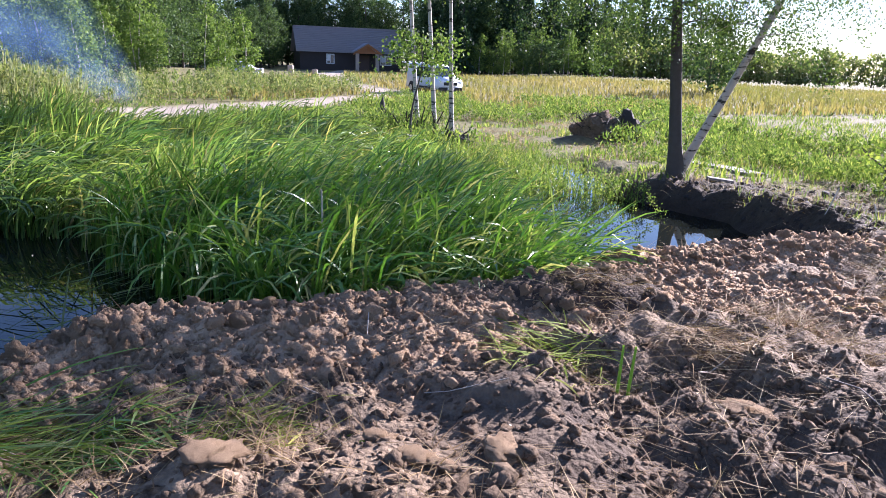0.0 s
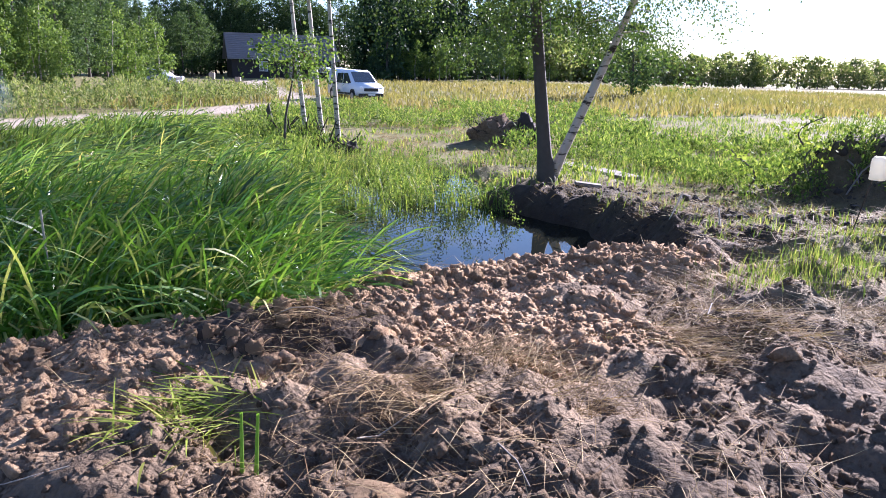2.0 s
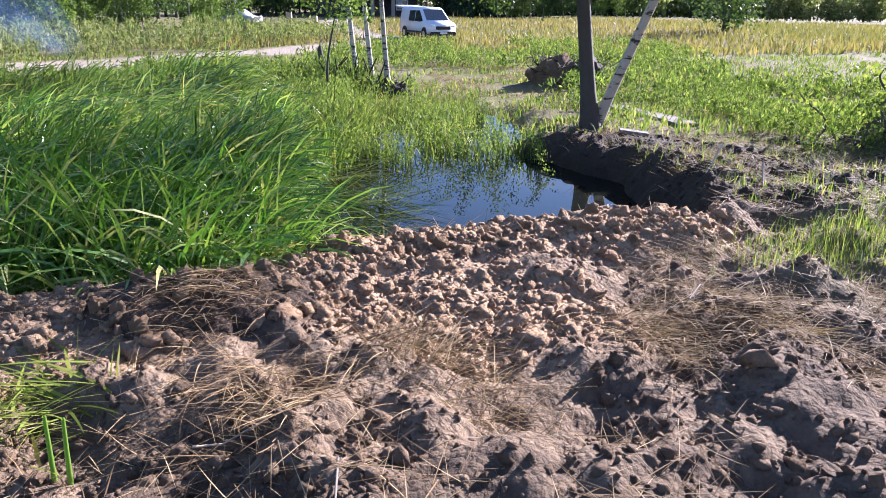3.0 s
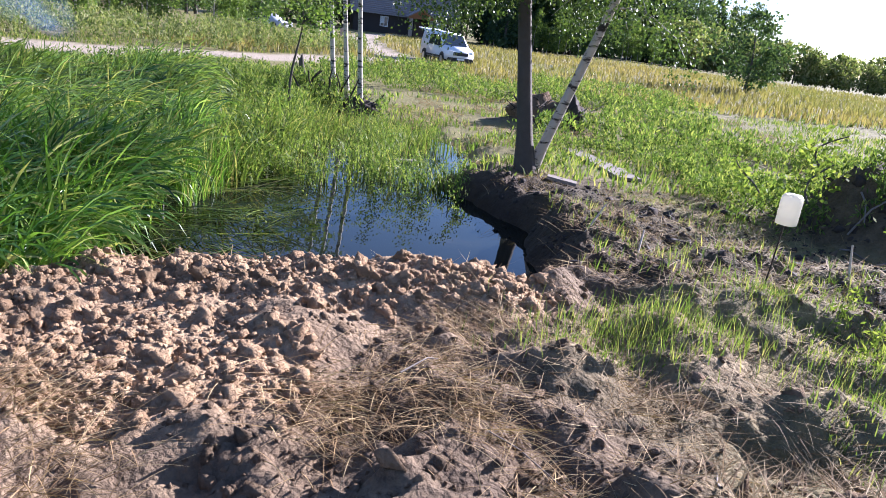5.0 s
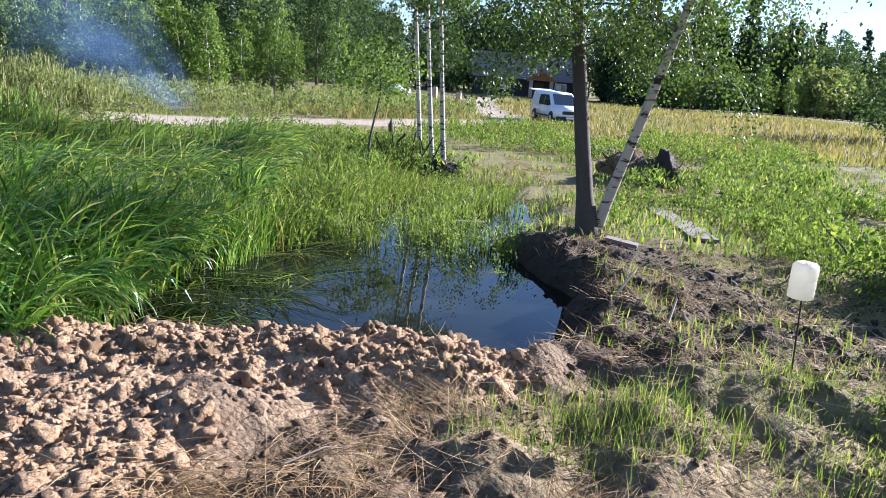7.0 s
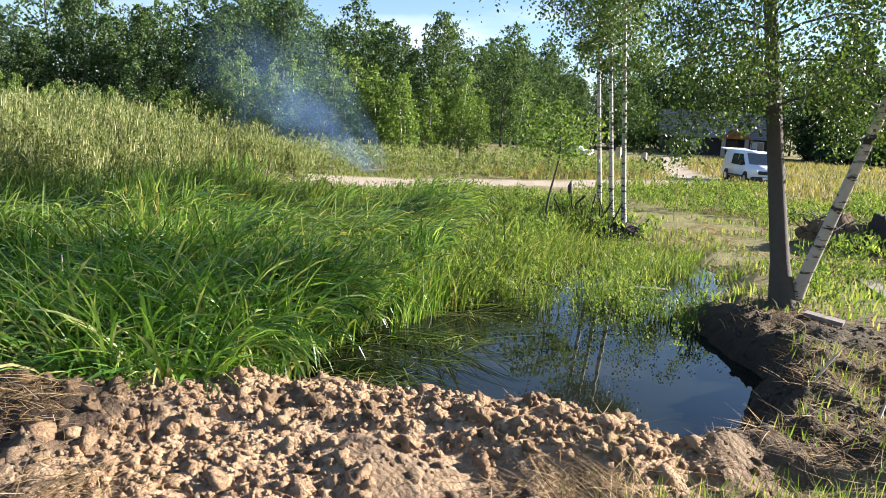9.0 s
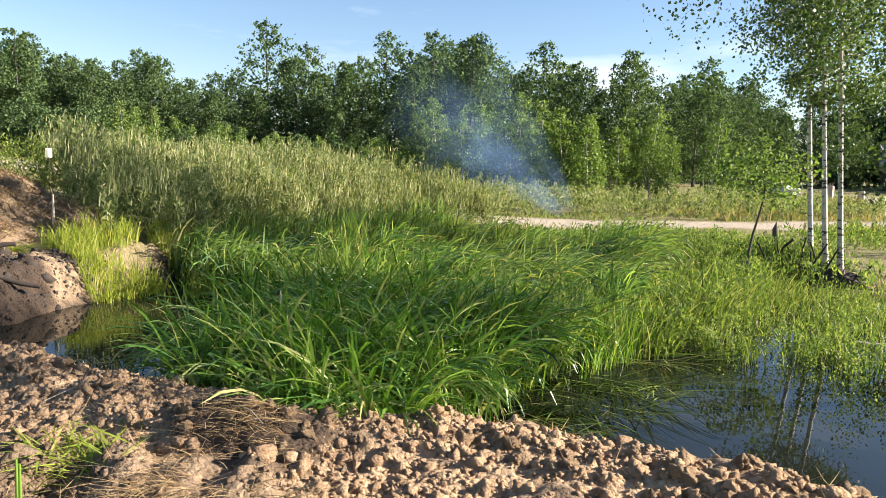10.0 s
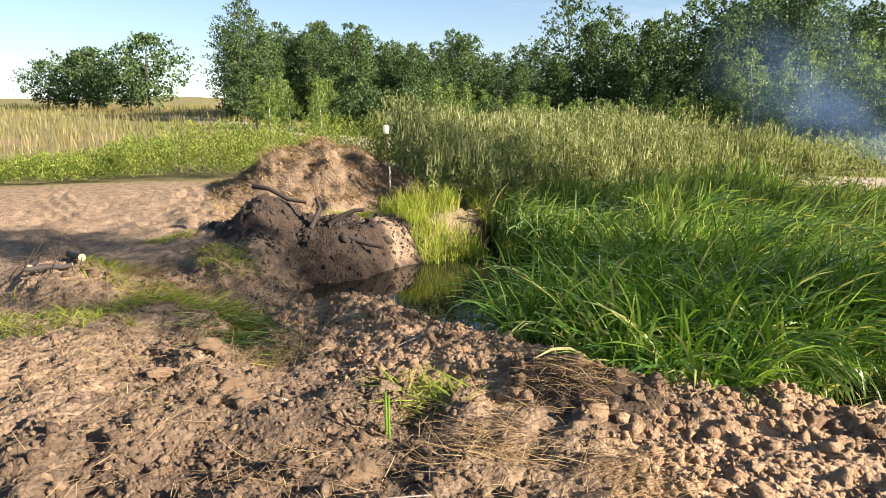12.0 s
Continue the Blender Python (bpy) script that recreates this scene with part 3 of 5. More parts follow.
        v, f = blades(rng, np.stack([x, y, np.full(n, WATER + 0.005) + rng.uniform(0, 0.06, n)], -1), rng.uniform(0.4, 1.1, n), rng.uniform(0.010, 0.022, n), rng.normal(ang, 0.7, n), rng.uniform(0.0, 0.35, n), 4, 1.0, 1.3)
        tagged(link_np("fallen_reeds", v, f, M_MARSH), "flattened yellow-green reed blades floating on water", "reeds", kind="stuff")
    # fresh yellow shoots on the far edge of the bed, and trampled ones by the spoil heap
    for x0, x1, y0, y1, n, hh, mat in ((-1.0, 0.6, 9.8, 11.8, 900, 0.75, M_SEDGE), (-9.8, -6.4, 6.6, 9.8, 5200, 0.45, M_REED_Y), (-3.5, 0.6, 12.6, 18.0, 4200, 0.6, M_GRASS), (0.3, 2.6, 15.6, 18.8, 1500, 0.4, M_GRASS)):
        x, y = scatter(rng, n, x0, x1, y0, y1)
        keep = vnoise(x * 1.2, y * 1.2, 19) > -0.25
        x, y = x[keep], y[keep]
        n = len(x)
        z = np.maximum(land(x, y)[0], WATER - 0.05)
        v, f = blades(rng, np.stack([x, y, z], -1), hh * rng.uniform(0.5, 1.4, n), rng.uniform(0.010, 0.020, n), rng.normal(0, 1.3, n), rng.uniform(0.3, 1.9, n), 5, 1.5)
        tagged(link_np("pond_grass", v, f, mat), "bright yellow-green marsh grass at the pond", "grass", kind="stuff")


reed_bed()


def grow_tree(rng, h, crown0, spread, n_limb, n_leaf, leaf, r0, shape="round", droop=0.3, lean=(0, 0), wob=0.25, spray=0.55):
    """Trunk with limbs (quads) and a crown of leaves, as arrays."""
    s = np.linspace(0, 1, 14)
    ph = rng.uniform(0, 6.28, 2)
    path = np.stack([lean[0] * s * h + wob * np.sin(s * 5 + ph[0]) * s, lean[1] * s * h + wob * np.sin(s * 4 + ph[1]) * s, h * s], -1)
    wood = [tube(path, r0 * (1 - s) ** 0.85 + 0.008 + r0 * 0.5 * np.exp(-s * 30), 8)]
    pos = []
    for k in range(n_limb):
        t = crown0 + (0.97 - crown0) * (k + rng.uniform(0, 1)) / n_limb
        q = (t - crown0) / (1 - crown0)
        prof = {"round": math.sin(math.pi * min(1, 0.18 + 0.82 * q)) ** 0.7, "cone": (1 - q) ** 0.8 + 0.08, "egg": min(1, q * 4 + 0.35) * (1 - q) ** 0.6 + 0.1}[shape]
        ln = spread * prof * rng.uniform(0.65, 1.15)
        a = k * 2.4 + rng.uniform(-0.5, 0.5)
        p0 = np.array([np.interp(t, s, path[:, c]) for c in range(3)])
        u = np.linspace(0, 1, 6)
        up = rng.uniform(0.25, 0.7) * (1 if shape != "cone" else 0.4)
        limb = p0 + np.stack([np.cos(a) * ln * u, np.sin(a) * ln * u, ln * (up * u - droop * 1.3 * u ** 2.2)], -1) + rng.normal(0, 0.03 * ln, (6, 3)) * u[:, None]
        wood.append(tube(limb, r0 * 0.16 * (1 - t * 0.6) * (1 - u) + 0.004, 4))
        m = max(4, int(n_leaf / n_limb * (0.35 + prof)))
        w = rng.uniform(0.2, 1.0, m) ** 0.7
        c = np.stack([np.interp(w, u, limb[:, i]) for i in range(3)], -1)
        g = rng.normal(0, 1, (m, 3)) * (0.10 + 0.16 * ln) * np.array([1, 1, 0.8])
        g[:, 2] -= droop * np.abs(rng.normal(0, 0.5, m)) * ln * 0.6
        # twigs gather the leaves in sprays
        cl = np.floor(w * 5).astype(int)
        cen = rng.normal(0, 0.16 * ln, (6, 3))
        pos.append(c + g * spray + cen[cl])
    return wood, leaves(rng, np.concatenate(pos), leaf, 0.4 + droop)


def tree(name, rng, label, category, m_bark, m_leaf, where, turn=0.0, base=None, split=False, **how):
    wood, crown = grow_tree(rng, **how)
    top = new(name)
    if split:
        link_np("trunk", *wood[0], m_bark, top, True)
        for limb in wood[1:]:
            link_np("limb", *limb, m_bark, top, True)
    else:
        link_np("trunk", *wood[0], m_bark, top, True)
    link_np("crown", *crown, m_leaf, top)
    x, y = where
    top.matrix_basis = pose(x, y, float(height(x, y)) - 0.05 if base is None else base, 0, 0, turn)
    return tagged(top, label, category)


def forest():
    rng = np.random.default_rng(11)
    young = [tree("young_birch", rng, "young light-green birch at the forest edge", "tree", M_BIRCH, M_YOUNG, (-20 - 2 * k, 40), h=5.6 + 0.5 * k, crown0=0.08, spread=1.25 + 0.15 * k, n_limb=38, n_leaf=2000, leaf=0.165, r0=0.06, shape="egg", droop=0.1) for k in range(4)]
    tall = [tree("forest_tree", rng, "tall dark-green broadleaf tree in the forest", "tree", M_BARK, M_FOREST, (-50 - 3 * k, 60), h=12 + 1.0 * k, crown0=0.05, spread=2.9 + 0.3 * k, n_limb=60, n_leaf=3600, leaf=0.29, r0=0.16, shape="round" if k % 2 else "egg", droop=0.12) for k in range(4)]
    spruce = [tree("spruce", rng, "dark pointed spruce in the forest", "tree", M_BARK, M_SPRUCE, (12, 125), h=17.0, crown0=0.06, spread=2.6, n_limb=60, n_leaf=2200, leaf=0.48, r0=0.18, shape="cone", droop=0.35)]
    bush = [tree("willow_bush", rng, "rounded grey-green willow bush", "bush", M_BARK, M_FOREST, (20.3, 55.3), h=5.6, crown0=0.03, spread=2.7, n_limb=46, n_leaf=2600, leaf=0.24, r0=0.10, shape="round", droop=0.12)]

    # paler leaves than the near bush: distance haze put into the colour
    far_bush = [tree("willow_bush", rng, "distant grey-green willow bush beyond the field, paled for haze", "bush", M_BARK, M_MUGWORT, (60, 168), h=5.6, crown0=0.03, spread=2.7, n_limb=40, n_leaf=1000, leaf=0.42, r0=0.10, shape="round", droop=0.12)]

    def plant(kinds, line, n, depth, group, scale=(0.75, 1.2)):
        pts = np.array(line, float)
        for k in range(n):
            t = (k + rng.uniform(0.1, 0.9)) / n * (len(pts) - 1)
            i = min(int(t), len(pts) - 2)
            p = pts[i] + (pts[i + 1] - pts[i]) * (t - i)
            d = pts[i + 1] - pts[i]
            nrm = np.array([-d[1], d[0]]) / np.hypot(*d)
            p = p + nrm * rng.uniform(0, 1) * depth
            src = kinds[rng.integers(len(kinds))]
            c = copy_thing(src, pose(p[0], p[1], float(height(p[0], p[1])) - 0.1, 0, 0, rng.uniform(0, 360)))
            c.scale = [rng.uniform(*scale)] * 3
            tagged(c, group=group)

    plant(young + bush, [(-44, 6), (-40, 14), (-34, 24), (-28, 32)], 60, 7, "young birches at the forest edge", (0.42, 0.62))
    plant(young, [(-28, 32), (-24, 36), (-16, 44), (-13, 52)], 26, 5, "young birches at the forest edge", (0.7, 1.0))
    plant(tall, [(-60, 8), (-58, 20), (-52, 38)], 70, 14, "forest trees", (0.52, 0.74))
    plant(tall, [(-52, 38), (-42, 54), (-32, 76), (-34, 112), (-28, 140), (-8, 150)], 56, 12, "forest trees", (0.75, 1.05))
    plant(tall, [(-46, 112), (-36, 140), (-22, 148), (-2, 150)], 34, 10, "forest trees", (1.0, 1.4))
    plant(tall, [(-74, 14), (-70, 34)], 16, 8, "forest trees", (0.65, 0.8))
    plant(tall, [(-66, 44), (-55, 62), (-44, 90), (-40, 140), (-8, 168)], 36, 8, "forest trees", (0.9, 1.2))
    plant(tall + spruce, [(-3, 128), (8, 128), (34, 150), (60, 190)], 74, 12, "forest trees", (0.8, 1.25))
    plant(young + bush, [(-1, 118), (10, 116), (26, 124), (50, 160)], 40, 3, "young birches at the forest edge", (0.7, 1.2))
    plant(spruce, [(2, 112), (30, 150)], 7, 8, "spruces", (0.9, 1.25))
    plant(bush, [(-112, -16), (-100, -8), (-86, -2)], 6, 3, "field bushes", (1.2, 1.7))
    plant(tall, [(-57, 5), (-53, 9)], 4, 3, "forest trees", (0.5, 0.62))
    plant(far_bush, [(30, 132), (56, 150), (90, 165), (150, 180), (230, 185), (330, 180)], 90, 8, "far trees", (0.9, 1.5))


forest()


def near_trees():
    rng = np.random.default_rng(23)
    top = tree("alder", rng, "dark-trunked tree with drooping leafy twigs on the bank", "tree", M_BARK, M_BIRCHLEAF, (4.62, 13.7), base=-0.5, split=True, h=9.0, crown0=0.31, spread=2.5, n_limb=56, n_leaf=56000, leaf=0.05, r0=0.125, shape="round", droop=0.55, lean=(-0.15, -0.14), wob=0.04)
    tree("leaning_birch", rng, "slender white birch leaning away from a dark tree", "tree", M_BIRCH, M_BIRCHLEAF, (4.72, 13.9), base=-0.45, split=True, h=7.0, crown0=0.36, spread=1.9, n_limb=30, n_leaf=14000, leaf=0.043, r0=0.08, shape="round", droop=0.6, lean=(0.26, -0.5), wob=0.05)
    for k, (x, y, l) in enumerate([(0.33, 20.4, (-0.05, -0.17)), (-0.14, 20.9, (-0.08, -0.1)), (-0.66, 21.5, (-0.08, -0.08))]):
        tagged(tree("birch", rng, "slim white birch trunk with sparse leaves at the pond", "tree", M_BIRCH, M_BIRCHLEAF, (x, y), split=True, h=9.5 + k * 0.5, crown0=0.42, spread=1.5, n_limb=34, n_leaf=9000, leaf=0.075, r0=0.062, shape="round", droop=0.4, lean=l, wob=0.05), group="three birches")
    tree("sapling", rng, "leafy willow sapling among the reeds", "bush", M_BARK, M_YOUNG, (-0.7, 17.7), base=-0.85, split=True, h=2.95, crown0=0.72, spread=1.1, n_limb=20, n_leaf=1100, leaf=0.085, r0=0.03, shape="round", droop=0.2)


near_trees()


def meadow():
    rng = np.random.default_rng(31)
    # tall dry grass of the field
    x, y = scatter(rng, 60000, -14, 75, 34, 110)
    keep = (line_dist(x, y, ROAD)[0] > 1.6) & (np.abs(x - 0.05 * y) < 0.75 * y) & (rng.uniform(size=len(x)) < 45 / y)
    x, y = x[keep], y[keep]
    n = len(x)
    v, f = blades(rng, np.stack([x, y, height(x, y)], -1), rng.uniform(0.3, 0.65, n), rng.uniform(0.04, 0.11, n), rng.uniform(0, 6.28, n), rng.uniform(0.4, 1.5, n), 3)
    tagged(link_np("meadow_grass", v, f, M_MEADOW), "tall ochre meadow grass", "grass", kind="stuff")
    # lower green growth round the pond and van
    x, y = scatter(rng, 90000, -14, 26, 13, 40)
    lz = land(x, y)
    keep = (lz[5] < -0.1) & (line_dist(x, y, ROAD)[0] > 1.5) & (rng.uniform(size=len(x)) < 0.4 + 0.9 * lz[2]) & (vnoise(x * 0.7, y * 0.7, 6) + 0.5 * vnoise(x * 2.1, y * 2.1, 16) > -0.08) & (rng.uniform(size=len(x)) < 18 / y)
    x, y = x[keep], y[keep]
    n = len(x)
    v, f = blades(rng, np.stack([x, y, lz[0][keep]], -1), rng.uniform(0.08, 0.26, n), rng.uniform(0.015, 0.04, n), rng.uniform(0, 6.28, n), rng.uniform(0.5, 1.7, n), 3)
    tagged(link_np("rough_grass", v, f, M_GRASS), "rough green and yellow grass round the pond", "grass", kind="stuff")
    # litter on the dug bank and on the cleared ground behind it: straw laid flat, patches of short grass
    for name, label, count, x0, x1, y0, y1, ln, wd, mat, start, cut in (
            ("bank_litter", "pale straw and roots strewn on the dark bank", 9000, 4.7, 10.0, 7.6, 13.6, 0.26, 0.007, M_STRAW, 1.3, -0.08),
            ("bank_turf", "short green grass patches on the dark bank", 3500, 4.9, 10.0, 7.8, 14.0, 0.13, 0.010, M_GRASS, 0.2, 0.1),
            ("cleared_straw", "dry straw and brush flattened on cleared ground", 15000, 0.8, 13.0, 14.0, 32.0, 0.42, 0.016, M_STRAW, 1.25, 0.0)):
        x, y = scatter(rng, count, x0, x1, y0, y1)
        lz = land(x, y)
        keep = (lz[5] < -0.15) & (vnoise(x * 0.8, y * 0.8, 71) + 0.5 * vnoise(x * 2.7, y * 2.7, 72) > cut)
        x, y, z = x[keep], y[keep], lz[0][keep]
        n = len(x)
        v, f = blades(rng, np.stack([x, y, z + 0.015], -1), ln * rng.uniform(0.4, 1.3, n), wd * rng.uniform(0.5, 1.4, n), rng.uniform(0, 6.28, n), rng.uniform(0.0, 0.5, n), 3, 1.0, start)
        tagged(link_np(name, v, f, mat), label, "grass", kind="stuff")


meadow()


def undergrowth():
    rng = np.random.default_rng(41)
    # mugwort hedge on the left shore
    x, y = scatter(rng, 3600, -24, -8.2, 7, 22)
    near = np.interp(y, [7, 9.5, 13, 17, 22], [-9.6, -9.0, -10.6, -11.2, -10.5])
    keep = (x < near + rng.normal(0, 0.3, len(x))) & (line_dist(x, y, ROAD)[0] > 1.8) & (x > near - 9) & (y > 7.6 - 0.12 * (x + 9)) 
    x, y = x[keep], y[keep]
    hz = 1.15 + 0.5 * smooth01(-10, -13, x) + 1.0 * fbm(x * 0.6, y * 0.6, 3, 3)
    weeds("mugwort", "tall grey-green mugwort and nettles on the bank", "weeds", rng, x, y, hz, 70, 0.07, 0.32, M_MUGWORT, 1.2)
    # pale seed plumes above it
    k = vnoise(x * 0.7, y * 0.7, 66) > -0.15
    x, y, hz = x[k], y[k], hz[k]
    m = 9
    n = len(x) * m
    px, py = np.repeat(x, m) + rng.normal(0.06, 0.16, n), np.repeat(y, m) + rng.normal(0.05, 0.16, n)
    pz = np.repeat(height(x, y), m) + np.repeat(hz, m) * rng.uniform(0.62, 1.08, n)
    v, f = blades(rng, np.stack([px, py, pz], -1), rng.uniform(0.12, 0.36, n), rng.uniform(0.012, 0.034, n), rng.normal(0.3, 1.2, n), rng.uniform(0.1, 0.9, n), 3)
    tagged(link_np("mugwort_plumes", v, f, M_PLUME), "pale seed plumes topping the tall mugwort", "weeds", kind="stuff")
    # growth beyond the road
    x, y = scatter(rng, 3800, -34, -4, 17, 52)
    d, _ = line_dist(x, y, ROAD)
    side = inside(x, y, ROAD + [(-40, 75), (-80, 60)])
    keep = side & (d > 1.7) & (d < 11) & (rng.uniform(size=len(x)) < 24 / y)
    x, y = x[keep], y[keep]
    weeds("roadside_weeds", "pale tall weeds and grass along the road", "weeds", rng, x, y, np.full(len(x), 1.0) + 0.5 * fbm(x * 0.3, y * 0.3, 4, 2), 44, 0.10, 0.42, M_MUGWORT)
    # low weeds on the far shore
    x, y = scatter(rng, 1900, -7, 0.6, 13.5, 23)
    lz = land(x, y)
    keep = (lz[5] < 0.9) & (line_dist(x, y, ROAD)[0] > 1.6) & (x < 0.4 - 0.1 * (y - 14))
    x, y = x[keep], y[keep]
    weeds("shore_weeds", "low leafy green weeds on the far shore", "weeds", rng, x, y, np.full(len(x), 0.62), 46, 0.055, 0.30, M_WEED, 0.6)
    # weeds round the spoil heaps and plank
    x, y = scatter(rng, 1500, 4.8, 15, 10.5, 21)
    lz = land(x, y)
    keep = (lz[5] < -0.3) & (vnoise(x * 0.6, y * 0.6, 27) > -0.16 + 0.25 * smooth01(17, 20, y)) & (np.hypot(x - 6, (y - 15.5) / 2) > 1.0) & (x > 5.4 - 0.3 * (y - 12))
    x, y = x[keep], y[keep]
    weeds("yellow_weeds", "yellow-green leafy weeds by the spoil heaps", "weeds", rng, x, y, np.full(len(x), 0.34), 46, 0.048, 0.24, M_WEED, 0.5)
    # between the pond and the van
    x, y = scatter(rng, 1500, -4, 12, 19, 43)
    keep = (line_dist(x, y, ROAD)[0] > 1.5) & (vnoise(x * 0.35, y * 0.35, 29) > -0.12) & (land(x, y)[5] < -0.2)
    x, y = x[keep], y[keep]
    weeds("low_weeds", "patchy green weeds on cleared ground", "weeds", rng, x, y, np.full(len(x), 0.5), 34, 0.08, 0.45, M_WEED, 0.5)
    # beside the mound and in front of the left field
    x, y = scatter(rng, 1700, -27, -13.5, -9, 9)
    keep = (x < -15.2 - 0.22 * np.clip(4 - y, 0, 20)) & (x > -21.5 - 0.22 * np.clip(4 - y, 0, 20))
    x, y = x[keep], y[keep]
    hz = 0.65 + 0.75 * smooth01(-1, 3, y)
    weeds("field_edge_weeds", "yellow-green weeds at the edge of the field", "weeds", rng, x, y, hz, 75, 0.058, 0.4, M_LIME, 0.7)
    x, y = scatter(rng, 15000, -120, -20, -45, 9)
    n = len(x)
    v, f = blades(rng, np.stack([x, y, height(x, y)], -1), rng.uniform(0.4, 0.9, n), rng.uniform(0.03, 0.07, n), rng.uniform(0, 6.28, n), rng.uniform(0.1, 0.7, n), 2)
    tagged(link_np("field_grass", v, f, M_MEADOW), "pale dry grass of the far field", "grass", kind="stuff")
    # sprigs standing in the shallow water
    n, m = 46, 80
    x, y = scatter(rng, n, 1.0, 3.8, 11.4, 13.4)
    t = rng.uniform(0, 1, (n, m))
    lean = rng.normal(0, 0.35, (n, 2, 1))
    p = np.stack([x[:, None] + lean[:, 0] * t + rng.normal(0, 0.05, (n, m)), y[:, None] + lean[:, 1] * t + rng.normal(0, 0.05, (n, m)), WATER + 0.6 * t], -1).reshape(-1, 3)
    v, f = leaves(rng, p, 0.036, -0.2, 0.28)
    tagged(link_np("water_sprigs", v, f, M_WEED), "leafy green sprigs standing in the shallows", "weeds", kind="stuff")


undergrowth()


# ---- the near bank: clods, straw, tufts ----
def clod_shapes(rng, count, level):
    out = []
    for k in range(count):
        bm = bmesh.new()
        bmesh.ops.create_icosphere(bm, subdivisions=level, radius=1.0)
        v = np.array([q.co[:] for q in bm.verts])
        f = np.array([[q.index for q in fc.verts] for fc in bm.faces])
        bm.free()
        off = rng.uniform(-9, 9, 3)
        d = np.array([noise.fractal(Vector(q * 1.4 + off), 0.4, 2.3, 4) for q in v]) + 0.22 * np.array([noise.fractal(Vector(q * 3.5 + off), 0.5, 2.0, 2) for q in v])
        cut = np.minimum(1, 0.72 / np.maximum(0.01, v @ (lambda w: w / np.linalg.norm(w))(rng.normal(size=3))))
        cut2 = np.minimum(1, 0.7 / np.maximum(0.01, v @ (lambda w: w / np.linalg.norm(w))(rng.normal(size=3))))
        v = v * (1 + (0.8 if level < 3 else 0.55) * d)[:, None] * np.where(cut > 0, cut, 1)[:, None] * np.where(cut2 > 0, cut2, 1)[:, None]
        out.append((v, f))
    return out


def strewn(rng, shapes, x, y, r, sink=-0.22):
    q = rng.normal(size=(len(x), 4))
    q /= np.linalg.norm(q, axis=1)[:, None]
    w, i, j, k = q.T
    rot = np.stack([1 - 2 * (j * j + k * k), 2 * (i * j - k * w), 2 * (i * k + j * w), 2 * (i * j + k * w), 1 - 2 * (i * i + k * k), 2 * (j * k - i * w),
                    2 * (i * k - j * w), 2 * (j * k + i * w), 1 - 2 * (i * i + j * j)], -1).reshape(-1, 3, 3)
    pos = np.stack([x, y, height(x, y) + r * sink], -1)
    which = rng.integers(0, len(shapes), len(x))
    parts = []
    for s, (v, f) in enumerate(shapes):
        m = which == s
        sc = r[m, None, None] * rng.uniform(0.7, 1.3, (m.sum(), 1, 3))
        vv = np.einsum("nij,nvj->nvi", rot[m], v[None] * sc) + pos[m, None]
        ff = f[None] + (np.arange(m.sum()) * len(v))[:, None, None]
        parts.append((vv.reshape(-1, 3), ff.reshape(-1, 3)))
    return join(parts)


